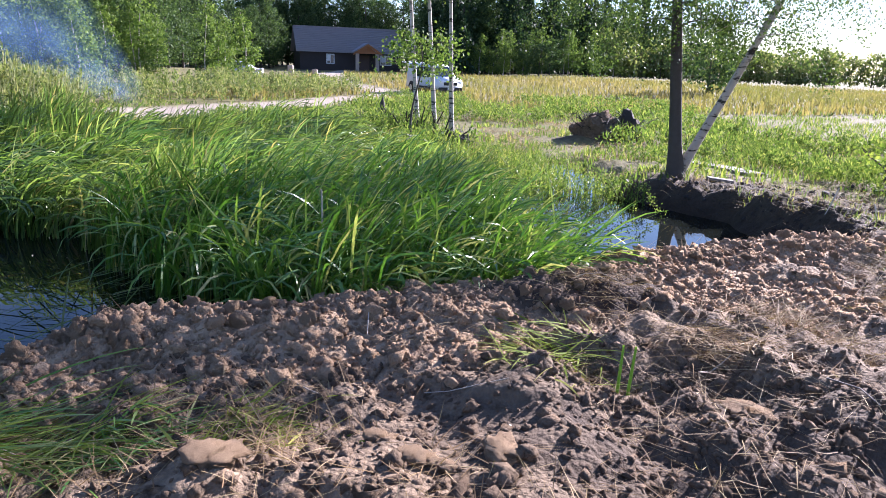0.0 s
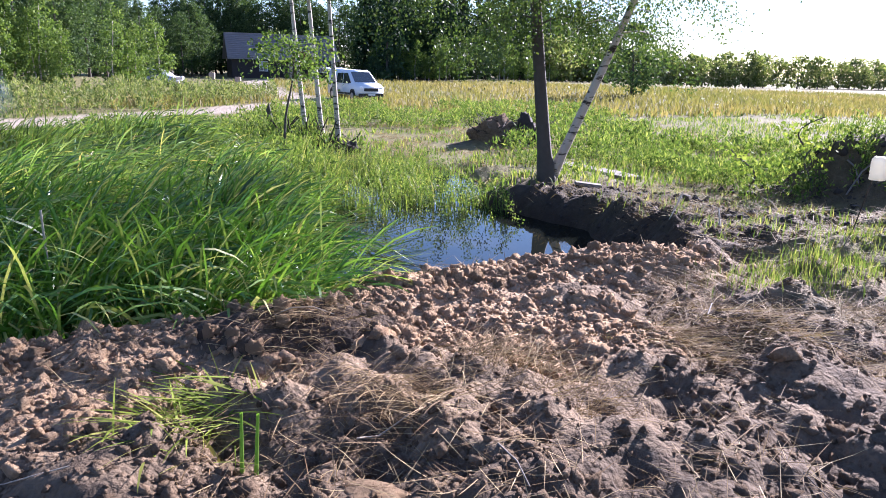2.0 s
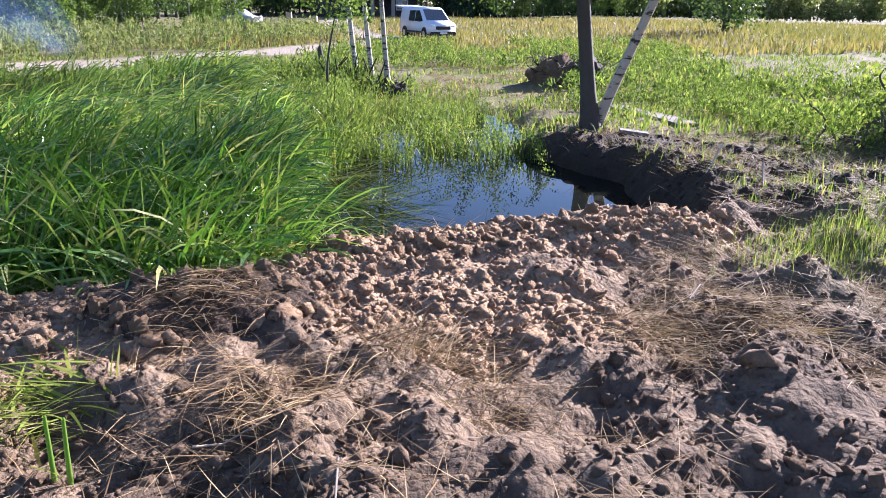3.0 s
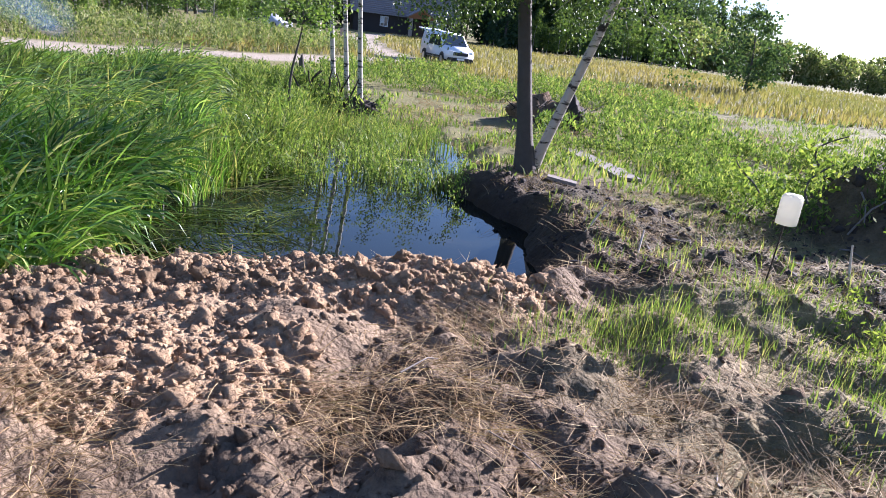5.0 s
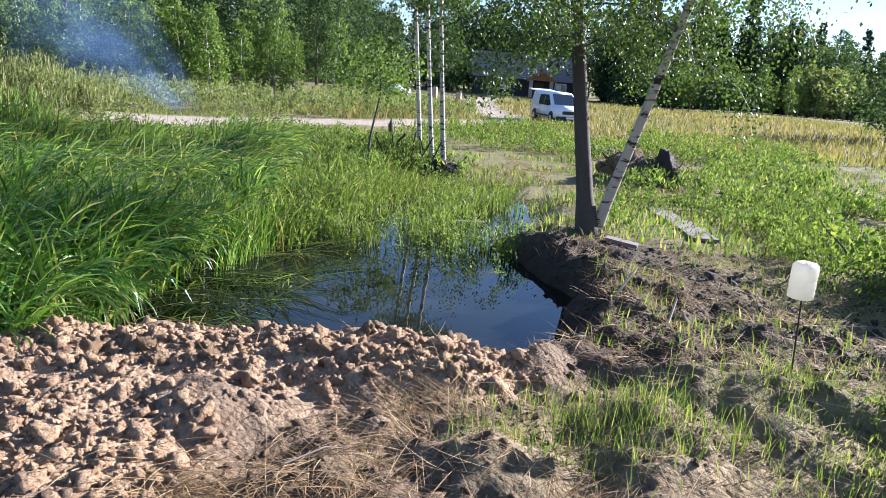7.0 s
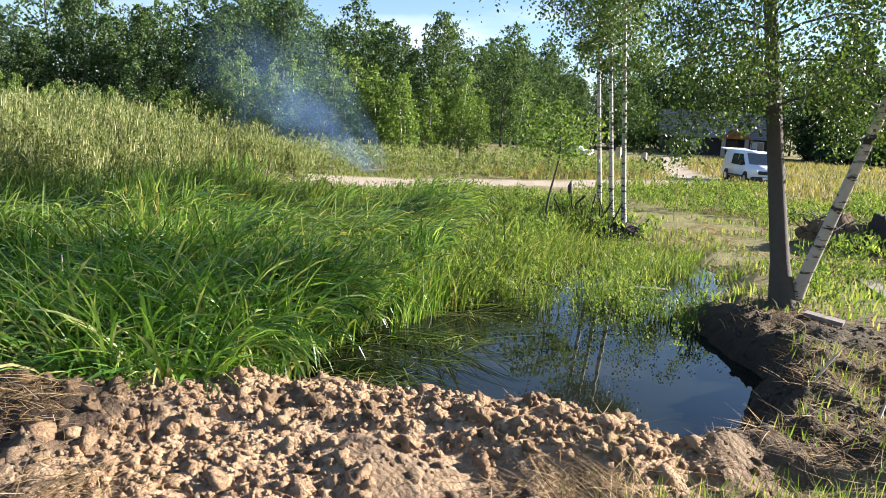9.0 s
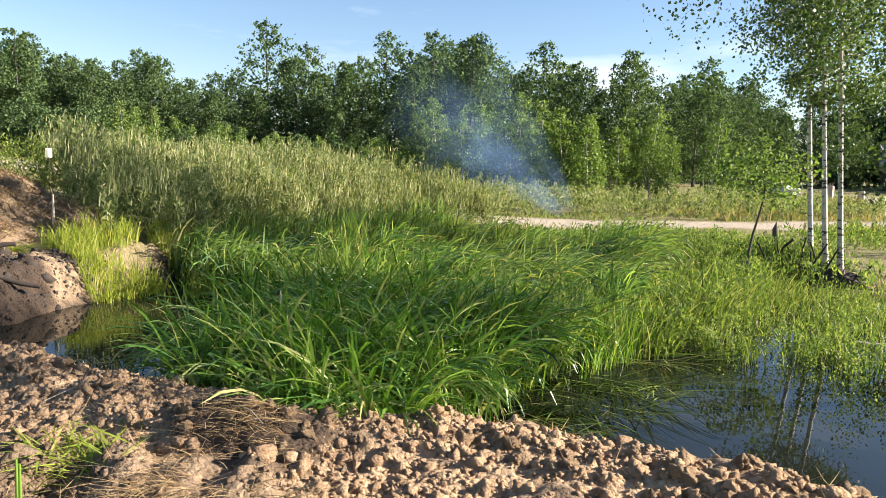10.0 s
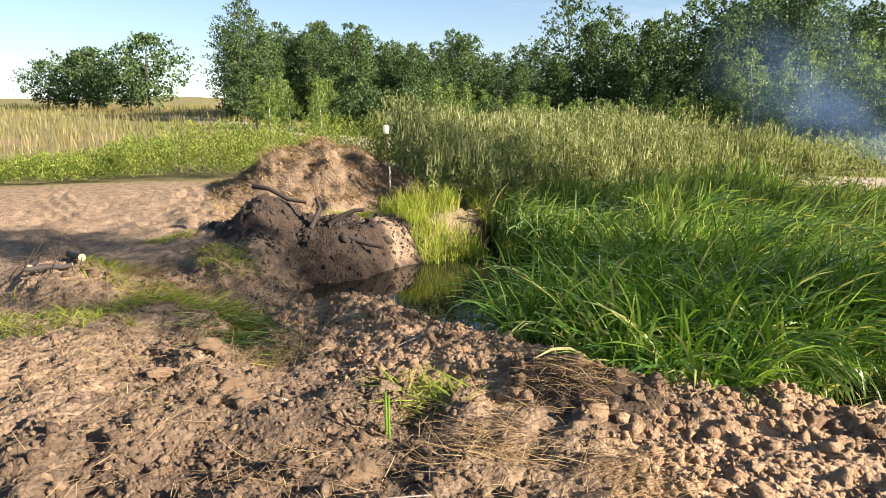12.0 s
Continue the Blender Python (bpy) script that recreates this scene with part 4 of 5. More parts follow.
def near_bank():
    rng = np.random.default_rng(51)
    small, mid, large = clod_shapes(rng, 6, 1), clod_shapes(rng, 6, 2), clod_shapes(rng, 6, 3)
    # clay thrown up along the crest
    x, y = scatter(rng, 60000, -3.9, 5.4, 2.9, 8.0)
    lz = land(x, y)
    keep = (rng.uniform(size=len(x)) < lz[1] ** 1.5 * 0.9) & (lz[5] < 0.35) & (np.hypot((x - 1.05) / 0.65, (y - 5.05) / 0.42) > 1)
    x, y = x[keep], y[keep]
    r = np.clip(rng.lognormal(-4.3, 0.65, len(x)), 0.006, 0.06)
    big = r > 0.022
    tagged(link_np("clay_crumbs", *strewn(rng, small, x[~big], y[~big], r[~big]), M_CLAY, smooth=True), "loose crumbs of pinkish dry clay on the bank", "clay", kind="stuff")
    tagged(link_np("clay_lumps", *strewn(rng, mid, x[big], y[big], r[big]), M_CLAY, smooth=True), "dug lumps of pinkish dry clay on the bank", "clay", kind="stuff")
    # darker earth crumbs elsewhere
    x, y = scatter(rng, 34000, -5, 8.5, 0.9, 11.5)
    y = np.where(rng.uniform(size=len(y)) < 0.35, rng.uniform(1.2, 5.0, len(y)), y)
    lz = land(x, y)
    keep = (lz[5] < -0.1) & (rng.uniform(size=len(x)) < np.clip(0.75 - lz[1], 0.05, 1) * (1 - 0.8 * lz[2])) & (vnoise(x * 1.4, y * 1.4, 33) > -0.3) & (rng.uniform(size=len(x)) < 1 - 0.4 * smooth01(1.2, 0.2, x) * smooth01(3.3, 2.7, y))
    x, y = x[keep], y[keep]
    r = np.clip(rng.lognormal(-4.15, 0.55, len(x)), 0.007, 0.06)
    tagged(link_np("earth_crumbs", *strewn(rng, small, x, y, r), M_EARTHCLOD, smooth=True), "crumbly dark brown earth on the bank", "earth", kind="stuff")
    # crumbled earth at the foot of the bank
    x, y = scatter(rng, 3000, -1.8, 2.4, 1.9, 3.9)
    x, y = x[land(x, y)[5] < -0.1], y[land(x, y)[5] < -0.1]
    r = np.clip(rng.lognormal(-4.2, 0.6, len(x)), 0.006, 0.05)
    tagged(link_np("earth_crumbs", *strewn(rng, small, x, y, r), M_EARTHCLOD, smooth=True), "crumbly dark brown earth on the bank", "earth", kind="stuff")
    # rough dark earth on the spoil heaps and the dug bank, darkened for their shade
    for x0, x1, y0, y1, n, lo, mat in ((-9.4, -6.2, 2.9, 7.2, 2600, 0.014, M_ROOT), (-6.2, -4.4, 2.6, 6.0, 1500, 0.012, M_EARTHCLOD), (-15, -9.4, 3.4, 8.4, 1300, 0.009, M_EARTHCLOD), (4.2, 11.4, 7.8, 13.2, 2600, 0.015, M_ROOT), (-5.6, -3.2, 0.2, 3.4, 900, 0.012, M_EARTHCLOD)):
        x, y = scatter(rng, n, x0, x1, y0, y1)
        keep = land(x, y)[5] < 0.1
        x, y = x[keep], y[keep]
        r = np.clip(lo * rng.lognormal(0.3, 0.6, len(x)), 0.01, 0.12)
        tagged(link_np("spoil_lumps", *strewn(rng, small, x, y, r), mat, smooth=True), "rough dark lumps of dug earth", "earth", kind="stuff")
    # single big clods on the crest
    meshes = []
    for v, f in large:
        ob = link_np("clay_clod", v, f, M_CLAY, smooth=True)
        meshes.append(ob.data)
        bpy.data.objects.remove(ob)
    crest = np.array(CREST)
    for k in range(90):
        t = rng.uniform(0, len(crest) - 1.001)
        i = int(t)
        p = crest[i] + (crest[i + 1] - crest[i]) * (t - i) + rng.normal(0, 0.20, 2)
        rr = float(np.clip(rng.lognormal(-3.0, 0.3), 0.03, 0.085))
        ob = new("clay_clod", meshes[k % len(meshes)])
        ob.matrix_basis = pose(p[0], p[1], float(height(p[0], p[1])) + rr * 0.12, *rng.uniform(0, 360, 3)) @ Matrix.Diagonal((rr, rr * rng.uniform(0.7, 1), rr * rng.uniform(0.6, 0.9), 1))
        tagged(ob, "large dry pinkish-brown clay clod on the bank crest", "clod", "clods on the crest")
    # pale flat stones of clay pressed into the bank
    for sx, sy, rr in ((-0.92, 2.62, 0.10), (-0.06, 2.76, 0.07), (0.32, 2.8, 0.09), (-0.7, 2.25, 0.11), (1.66, 3.29, 0.12), (0.05, 2.68, 0.05), (-0.25, 3.0, 0.06), (-1.4, 2.2, 0.07)):
        ob = new("clay_slab", meshes[int(rng.integers(6))])
        ob.matrix_basis = pose(sx, sy, float(height(sx, sy)) + 0.01, 0, 0, rng.uniform(0, 360)) @ Matrix.Diagonal((rr * 1.3, rr, rr * 0.45, 1))
        tagged(ob, "pale flattened clay lump pressed into brown earth", "clod", "pressed clay lumps")
    # straw lying about
    x, y = scatter(rng, 32000, -5.5, 8.6, 0.8, 8.2)
    lz = land(x, y)
    keep = (lz[5] < -0.05) & (vnoise(x * 0.9, y * 0.9, 35) + 0.6 * vnoise(x * 3, y * 3, 36) > 0.02 - 0.28 * smooth01(2.5, 4.5, x)) & (rng.uniform(size=len(x)) < 1.05 - lz[1] * 0.8)
    x, y, z = x[keep], y[keep], lz[0][keep]
    n = len(x)
    v, f = blades(rng, np.stack([x, y, z + 0.012], -1), rng.uniform(0.06, 0.34, n), rng.uniform(0.002, 0.0055, n), rng.uniform(0, 6.28, n), rng.normal(0.1, 0.3, n), 3, 1.0, 1.42, 0.8)
    tagged(link_np("straw", v, f, M_STRAW), "dry straw and dead roots strewn over earth", "straw", kind="stuff")


near_bank()


def tuft(name, label, rng, x, y, n, ln, material, spread=0.12, lay=0.9, az=None, width=(0.004, 0.010), start=0.25):
    bx, by = x + rng.normal(0, spread, n), y + rng.normal(0, spread, n)
    a = rng.uniform(0, 6.283, n) if az is None else rng.normal(az, 0.95, n)
    v, f = blades(rng, np.stack([bx, by, height(bx, by)], -1), ln * rng.uniform(0.5, 1.2, n), rng.uniform(*width, n), a, rng.uniform(0.2, 1.0, n) * lay, 5, 1.2, start)
    return tagged(link_np(name, v, f, material), label, "grass tuft", kind="stuff")


def tufts():
    rng = np.random.default_rng(61)
    # torn-out dry grass
    for x, y, n, ln, az in ((3.6, 5.05, 420, 0.36, -0.9), (4.15, 5.15, 460, 0.36, -0.7), (1.73, 4.16, 380, 0.34, -1.2), (4.3, 6.35, 300, 0.30, 2.6), (3.9, 5.75, 240, 0.3, -0.4), (2.3, 4.5, 300, 0.34, 0.4), (2.7, 4.2, 200, 0.3, 0.2),
                            (1.2, 5.05, 420, 0.26, -1.5), (5.3, 5.6, 240, 0.3, 0.3), (4.7, 4.6, 260, 0.3, -0.3), (5.6, 4.7, 240, 0.28, 0.8), (-0.7, 3.1, 160, 0.3, 2.8), (-3.9, 2.3, 420, 0.4, -0.5), (-4.8, 1.9, 400, 0.4, 0.5), (6.2, 5.2, 260, 0.3, 0.2)):
        tuft("dry_grass_clump", "torn clump of dry yellow-brown grass on earth", rng, x, y, n, ln, M_STRAW, 0.19, 0.7, az, (0.003, 0.006), 1.15)
    for k in range(25):
        x, y = (rng.uniform(-14.2, -11), rng.uniform(4, 7.6)) if k < 16 else (rng.uniform(4.4, 8.0), rng.uniform(7.8, 12.5))
        if land(np.array(x), np.array(y))[5] < -0.3:
            tuft("dry_grass_clump", "torn clump of dry yellow-brown grass on earth", rng, x, y, 160, 0.3, M_STRAW if k % 3 else M_GRASS, 0.28, 0.9, None, (0.003, 0.007), 1.0)
    # green and yellow cut reeds and grass
    for x, y, n, ln, az, mat in ((-1.8, 3.1, 60, 0.5, 0.1, M_REED_Y), (-1.5, 3.0, 160, 0.3, -0.5, M_SEDGE), (-2.3, 3.0, 110, 0.5, 0.0, M_REED_Y), (-0.95, 3.1, 120, 0.26, 0.2, M_REED_Y), (-1.9, 2.9, 150, 0.4, -0.4, M_GRASS),
                                 (0.8, 4.02, 70, 0.42, 3.0, M_REED_Y), (0.72, 3.98, 50, 0.36, -1.2, M_REED_Y), (-2.2, 3.05, 150, 0.6, -0.7, M_SEDGE), (-2.7, 2.7, 260, 0.5, 1.0, M_REED_Y), (-3.4, 2.4, 260, 0.45, 0.2, M_REED_Y), (-9.0, 5.9, 200, 0.8, -0.5, M_REED_Y)):
        tuft("cut_reeds", "flattened bunch of yellow-green cut reeds on earth", rng, x, y, n, ln, mat, 0.15, 0.5, az, (0.008, 0.018), 1.2)
    # dry grass dug in with the soil of the great mound, yellow grass round the low heaps
    for name, label, n, x0, x1, y0, y1, ln, wd, mat, cut in (("mound_straw", "dry grass and roots matted into a spoil mound", 9000, -15, -10, 3.2, 8.4, 0.26, 0.016, M_STRAW, -0.35),
                                                            ("yellow_grass", "trampled yellow grass between earth heaps", 9000, -8.5, -2.2, 0.6, 3.4, 0.26, 0.011, M_REED_Y, 0.05),
                                                            ("bank_straw", "dry straw strewn over the dug bank", 5000, -8.5, 1.0, 0.2, 3.6, 0.2, 0.004, M_STRAW, -0.1)):
        x, y = scatter(rng, n, x0, x1, y0, y1)
        lz = land(x, y)
        keep = (lz[5] < -0.15) & (vnoise(x * 0.9, y * 1.3, 61) + 0.4 * vnoise(x * 3, y * 3, 62) > cut)
        x, y, z = x[keep], y[keep], lz[0][keep]
        n = len(x)
        v, f = blades(rng, np.stack([x, y, z], -1), ln * rng.uniform(0.4, 1.3, n), wd * rng.uniform(0.5, 1.4, n), rng.uniform(0, 6.28, n), rng.uniform(0.7, 1.8, n), 3, 1.0, 0.7)
        tagged(link_np(name, v, f, mat), label, "grass", kind="stuff")
    # living grass on the bank
    for x, y, n, ln in ((5.45, 6.67, 420, 0.2), (5.2, 6.5, 260, 0.15), (4.78, 6.25, 200, 0.12), (6.1, 6.8, 260, 0.15), (6.37, 7.5, 220, 0.11), (6.8, 6.2, 320, 0.14), (7.4, 6.7, 420, 0.18)):
        tuft("grass_tuft", "green grass tuft growing on the bank", rng, x, y, n, ln, M_GRASS, 0.24, 0.9, None, (0.003, 0.007), 0.1)
    x, y = scatter(rng, 22000, 4.6, 10.0, 3.6, 10.2)
    lz = land(x, y)
    keep = (lz[5] < -0.3) & (lz[3] < 0.6) & (vnoise(x * 1.1, y * 1.1, 43) + 0.5 * vnoise(x * 3, y * 3, 44) > 0.22 - 0.5 * smooth01(6, 7.5, x) * smooth01(8.2, 7, y))
    x, y, z = x[keep], y[keep], lz[0][keep]
    n = len(x)
    v, f = blades(rng, np.stack([x, y, z], -1), rng.uniform(0.02, 0.11, n), rng.uniform(0.004, 0.010, n), rng.uniform(0, 6.28, n), rng.uniform(0.4, 1.8, n), 3)
    tagged(link_np("bank_grass", v, f, M_GRASS), "short patchy green grass on the bank", "grass", kind="stuff")
    x, y = scatter(rng, 170, 6.8, 9.2, 4.2, 7.4)
    weeds("bank_weeds", "leafy low weeds growing in bank grass", "weeds", rng, x, y, np.full(len(x), 0.14), 34, 0.032, 0.14, M_LIME, 0.4)


tufts()


# ---- single things ----
def stick(name, label, pts, r, material, sides=6, category="stick"):
    p = np.array(pts, float)
    s = np.linspace(0, 1, len(p))
    v, f = tube(p, r * (1 - 0.4 * s), sides)
    return tagged(link_np(name, v, f, material, None, True), label, category)


def ground_at(x, y, dz=0.0):
    return (x, y, float(height(x, y)) + dz)


def lathe_bm(profile, sides=24, ripple=0.0):
    bm = bmesh.new()
    rings = []
    for r, z in profile:
        ring = []
        for k in range(sides):
            a = 2 * math.pi * k / sides
            q = r * (1 + ripple * math.cos(4 * a) * (2.2 if z > 0.2 else 0.6))
            ring.append(bm.verts.new((q * math.cos(a), q * math.sin(a), z)))
        rings.append(ring)
    for a, b in zip(rings, rings[1:]):
        for k in range(sides):
            bm.faces.new((a[k], a[(k + 1) % sides], b[(k + 1) % sides], b[k]))
    return bm


def jug_marker(x, y, top, lean_to, scale=1.0):
    """An upturned cut plastic bottle on a thin rod."""
    m, nt, n = nodes_of("milky_plastic")
    p = n("BsdfPrincipled", Base_Color=(0.82, 0.80, 0.72, 1), Roughness=0.35)
    t = n("BsdfTranslucent", Color=(0.85, 0.82, 0.70, 1))
    s = n("MixShader", Fac=0.5)
    nt.links.new(p.outputs["BSDF"], s.inputs[1])
    nt.links.new(t.outputs["BSDF"], s.inputs[2])
    n("OutputMaterial", Surface=s.outputs["Shader"])
    g = Vector(ground_at(x, y, -0.1))
    tip = Vector((lean_to[0], lean_to[1], top))
    ob = new("bottle_marker")
    ob.location = g
    d = tip - g
    v, f = tube([(0, 0, 0), d * 0.5, d], np.array([0.006, 0.006, 0.005]), 6)
    rod = link_np("rod", v, f, M_ROOT, ob, True)
    prof = [(0.078, 0.0), (0.086, 0.005), (0.088, 0.06), (0.084, 0.07), (0.088, 0.08), (0.088, 0.13), (0.084, 0.14), (0.088, 0.15), (0.088, 0.20), (0.080, 0.24), (0.062, 0.262), (0.045, 0.255), (0.02, 0.235), (0.001, 0.232)]
    b = part("bottle", lathe_bm(prof, 24, 0.05), m, ob, "milky white cut-off plastic bottle", True)
    b.matrix_basis = pose(d.x, d.y, d.z - 0.25 * scale) @ Matrix.Scale(scale, 4)
    return tagged(ob, "milky plastic bottle upside down on a thin rod", "marker", "bottle markers")


jug_marker(6.5, 7.69, 0.84, (6.34, 7.2), 0.85)
jug_marker(-10.25, 6.95, 1.72, (-10.2, 6.92), 0.7)
stick("wooden_stake", "short pale wooden stake beside a spoil mound", [ground_at(-10.3, 7.0, -0.1), ground_at(-10.3, 7.0, 0.55)], 0.03, M_WOODLIGHT)
stick("bare_stalk", "thin bare pale stalk standing in reeds", [(-1.1, 6.6, -0.85), (-1.1, 6.6, -0.2), (-1.11, 6.6, 0.38)], 0.014, M_WOODLIGHT)
for sx, sy, ex, ez in ((1.04, 3.62, 0.01, 0.30), (1.10, 3.62, 0.02, 0.29)):
    stick("cut_stalk", "green cut reed stalk standing in earth", [ground_at(sx, sy, -0.03), ground_at(sx + ex / 2, sy, ez / 2), ground_at(sx + ex, sy, ez)], 0.011, M_SEDGE)
for a, b in (((5.15, 9.2), (5.38, 9.36)), ((5.68, 8.81), (5.78, 9.17)), ((7.5, 8.42), (7.46, 8.46))):
    stick("white_stick", "bare whitish stick standing in the dark bank", [ground_at(*a, -0.05), ground_at(*b, 0.28)], 0.014, M_WOODLIGHT)
rng_s = np.random.default_rng(71)
for k in range(26):
    sx, sy = rng_s.uniform(-2.8, 6.5), rng_s.uniform(2.2, 6.6)
    a, ln = rng_s.uniform(0, 6.28), rng_s.uniform(0.15, 0.5)
    stick("twig", "thin dry twig lying on the earth", [ground_at(sx + math.cos(a) * ln * t, sy + math.sin(a) * ln * t, 0.03 + 0.03 * math.sin(3 * t + k)) for t in (0, 0.35, 0.7, 1)], rng_s.uniform(0.003, 0.008), M_WOOD if k % 2 else M_WOODLIGHT)


def plank(label, a, b, wide, thick, material):
    a, b = Vector(a), Vector(b)
    d = b - a
    bm = bmesh.new()
    bmesh.ops.create_cube(bm, size=1.0)
    bmesh.ops.scale(bm, vec=(d.length, wide, thick), verts=bm.verts)
    bmesh.ops.subdivide_edges(bm, edges=[e for e in bm.edges if abs((e.verts[0].co - e.verts[1].co).x) > 0.1], cuts=6)
    for q in bm.verts:
        q.co.z += 0.012 * math.sin(q.co.x * 2.1)
        q.co.y += 0.008 * math.sin(q.co.x * 5)
    ob = part("plank", bm, material, None)
    ob.matrix_basis = Matrix.Translation((a + b) / 2) @ d.to_track_quat("X", "Z").to_matrix().to_4x4()
    return tagged(ob, label, "plank")


plank("wide weathered grey plank lying on cleared ground", ground_at(5.7, 17.6, 0.06), ground_at(6.42, 14.2, 0.05), 0.42, 0.05, M_WOOD)
plank("pale board end lying beside the tree", ground_at(4.95, 12.9, 0.04), ground_at(5.4, 12.85, 0.04), 0.2, 0.05, M_WOOD)
plank("wet pale board floating in the pond", (2.0, 14.75, WATER + 0.02), (2.7, 14.95, WATER + 0.02), 0.14, 0.05, M_WOOD)
plank("broken pale board floating among weeds", (0.3, 14.5, WATER + 0.03), (0.6, 14.95, WATER + 0.03), 0.16, 0.05, M_WOODLIGHT)


def root_heap(x, y, rx, ry, h, n, seed, label, base=None):
    """A torn-out root plate: a lump of earth with roots sticking out."""
    rng = np.random.default_rng(seed)
    top = new("root_plate")
    bm = bmesh.new()
    bmesh.ops.create_icosphere(bm, subdivisions=4, radius=1.0)
    for q in bm.verts:
        k = noise.fractal(q.co * 1.6 + Vector((seed, 0, 0)), 0.7, 2.0, 4)
        q.co *= 1 + 0.38 * k
        q.co.x, q.co.y, q.co.z = q.co.x * rx, q.co.y * ry, max(-0.15, q.co.z) * h
    part("soil", bm, M_EARTHCLOD if seed % 2 else M_ROOT, top, "", True)
    for k in range(n):
        a, e = rng.uniform(0, 6.28), rng.uniform(0.1, 1.3)
        d = np.array([math.cos(a) * math.cos(e), math.sin(a) * math.cos(e), math.sin(e)])
        p0 = d * np.array([rx, ry, h]) * 0.8
        ln = rng.uniform(0.25, 0.75) * (h + 0.2)
        u = np.linspace(0, 1, 6)[:, None]
        p = p0 + d * ln * u + rng.normal(0, 0.10, (6, 3)) * u + np.array([0, 0, -0.25 * ln]) * u ** 2
        v, f = tube(p, rng.uniform(0.008, 0.03) * (1 - 0.8 * u[:, 0]), 5)
        link_np("root", v, f, M_ROOT if k % 3 else M_WOOD, top, True)
    top.location = ground_at(x, y) if base is None else (x, y, base)
    return tagged(top, label, "root plate")


root_heap(4.85, 22.2, 0.8, 0.55, 0.75, 80, 3, "torn-out root plate of dark earth and roots", -0.62)
root_heap(5.87, 22.4, 0.42, 0.4, 0.75, 8, 4, "dark upturned stump beside a root plate", -0.6)
root_heap(-1.3, 21.3, 0.9, 0.5, 0.6, 30, 6, "dark tangle of stumps under the birches", -0.85)
root_heap(0.1, 20.2, 0.9, 0.4, 0.45, 26, 8, "low tangle of roots at the birches' foot", -0.85)


def stump(x, y, base, h, r, lean, label):
    s = np.linspace(0, 1, 8)
    p = np.stack([x + lean * s + 0.04 * np.sin(s * 6), y + 0 * s, base + h * s], -1)
    rad = r * (1 - 0.35 * s) + r * 0.6 * np.exp(-s * 8)
    v, f = tube(p, rad, 9)
    v[-9:] = p[-1] + [0.02, 0, 0.03] + (v[-9:] - p[-1]) * 0.05
    ob = link_np("stump", v, f, M_BARK, None, True)
    return tagged(ob, label, "stump")


stump(-1.65, 22.0, -0.75, 1.2, 0.10, -0.15, "dead broken trunk standing beside birches")
stump(-1.15, 21.8, -0.75, 0.6, 0.11, 0.03, "short dark stump beside birches")
stump(0.75, 20.3, -0.85, 0.42, 0.10, 0.04, "cut reddish stump at the water's edge")


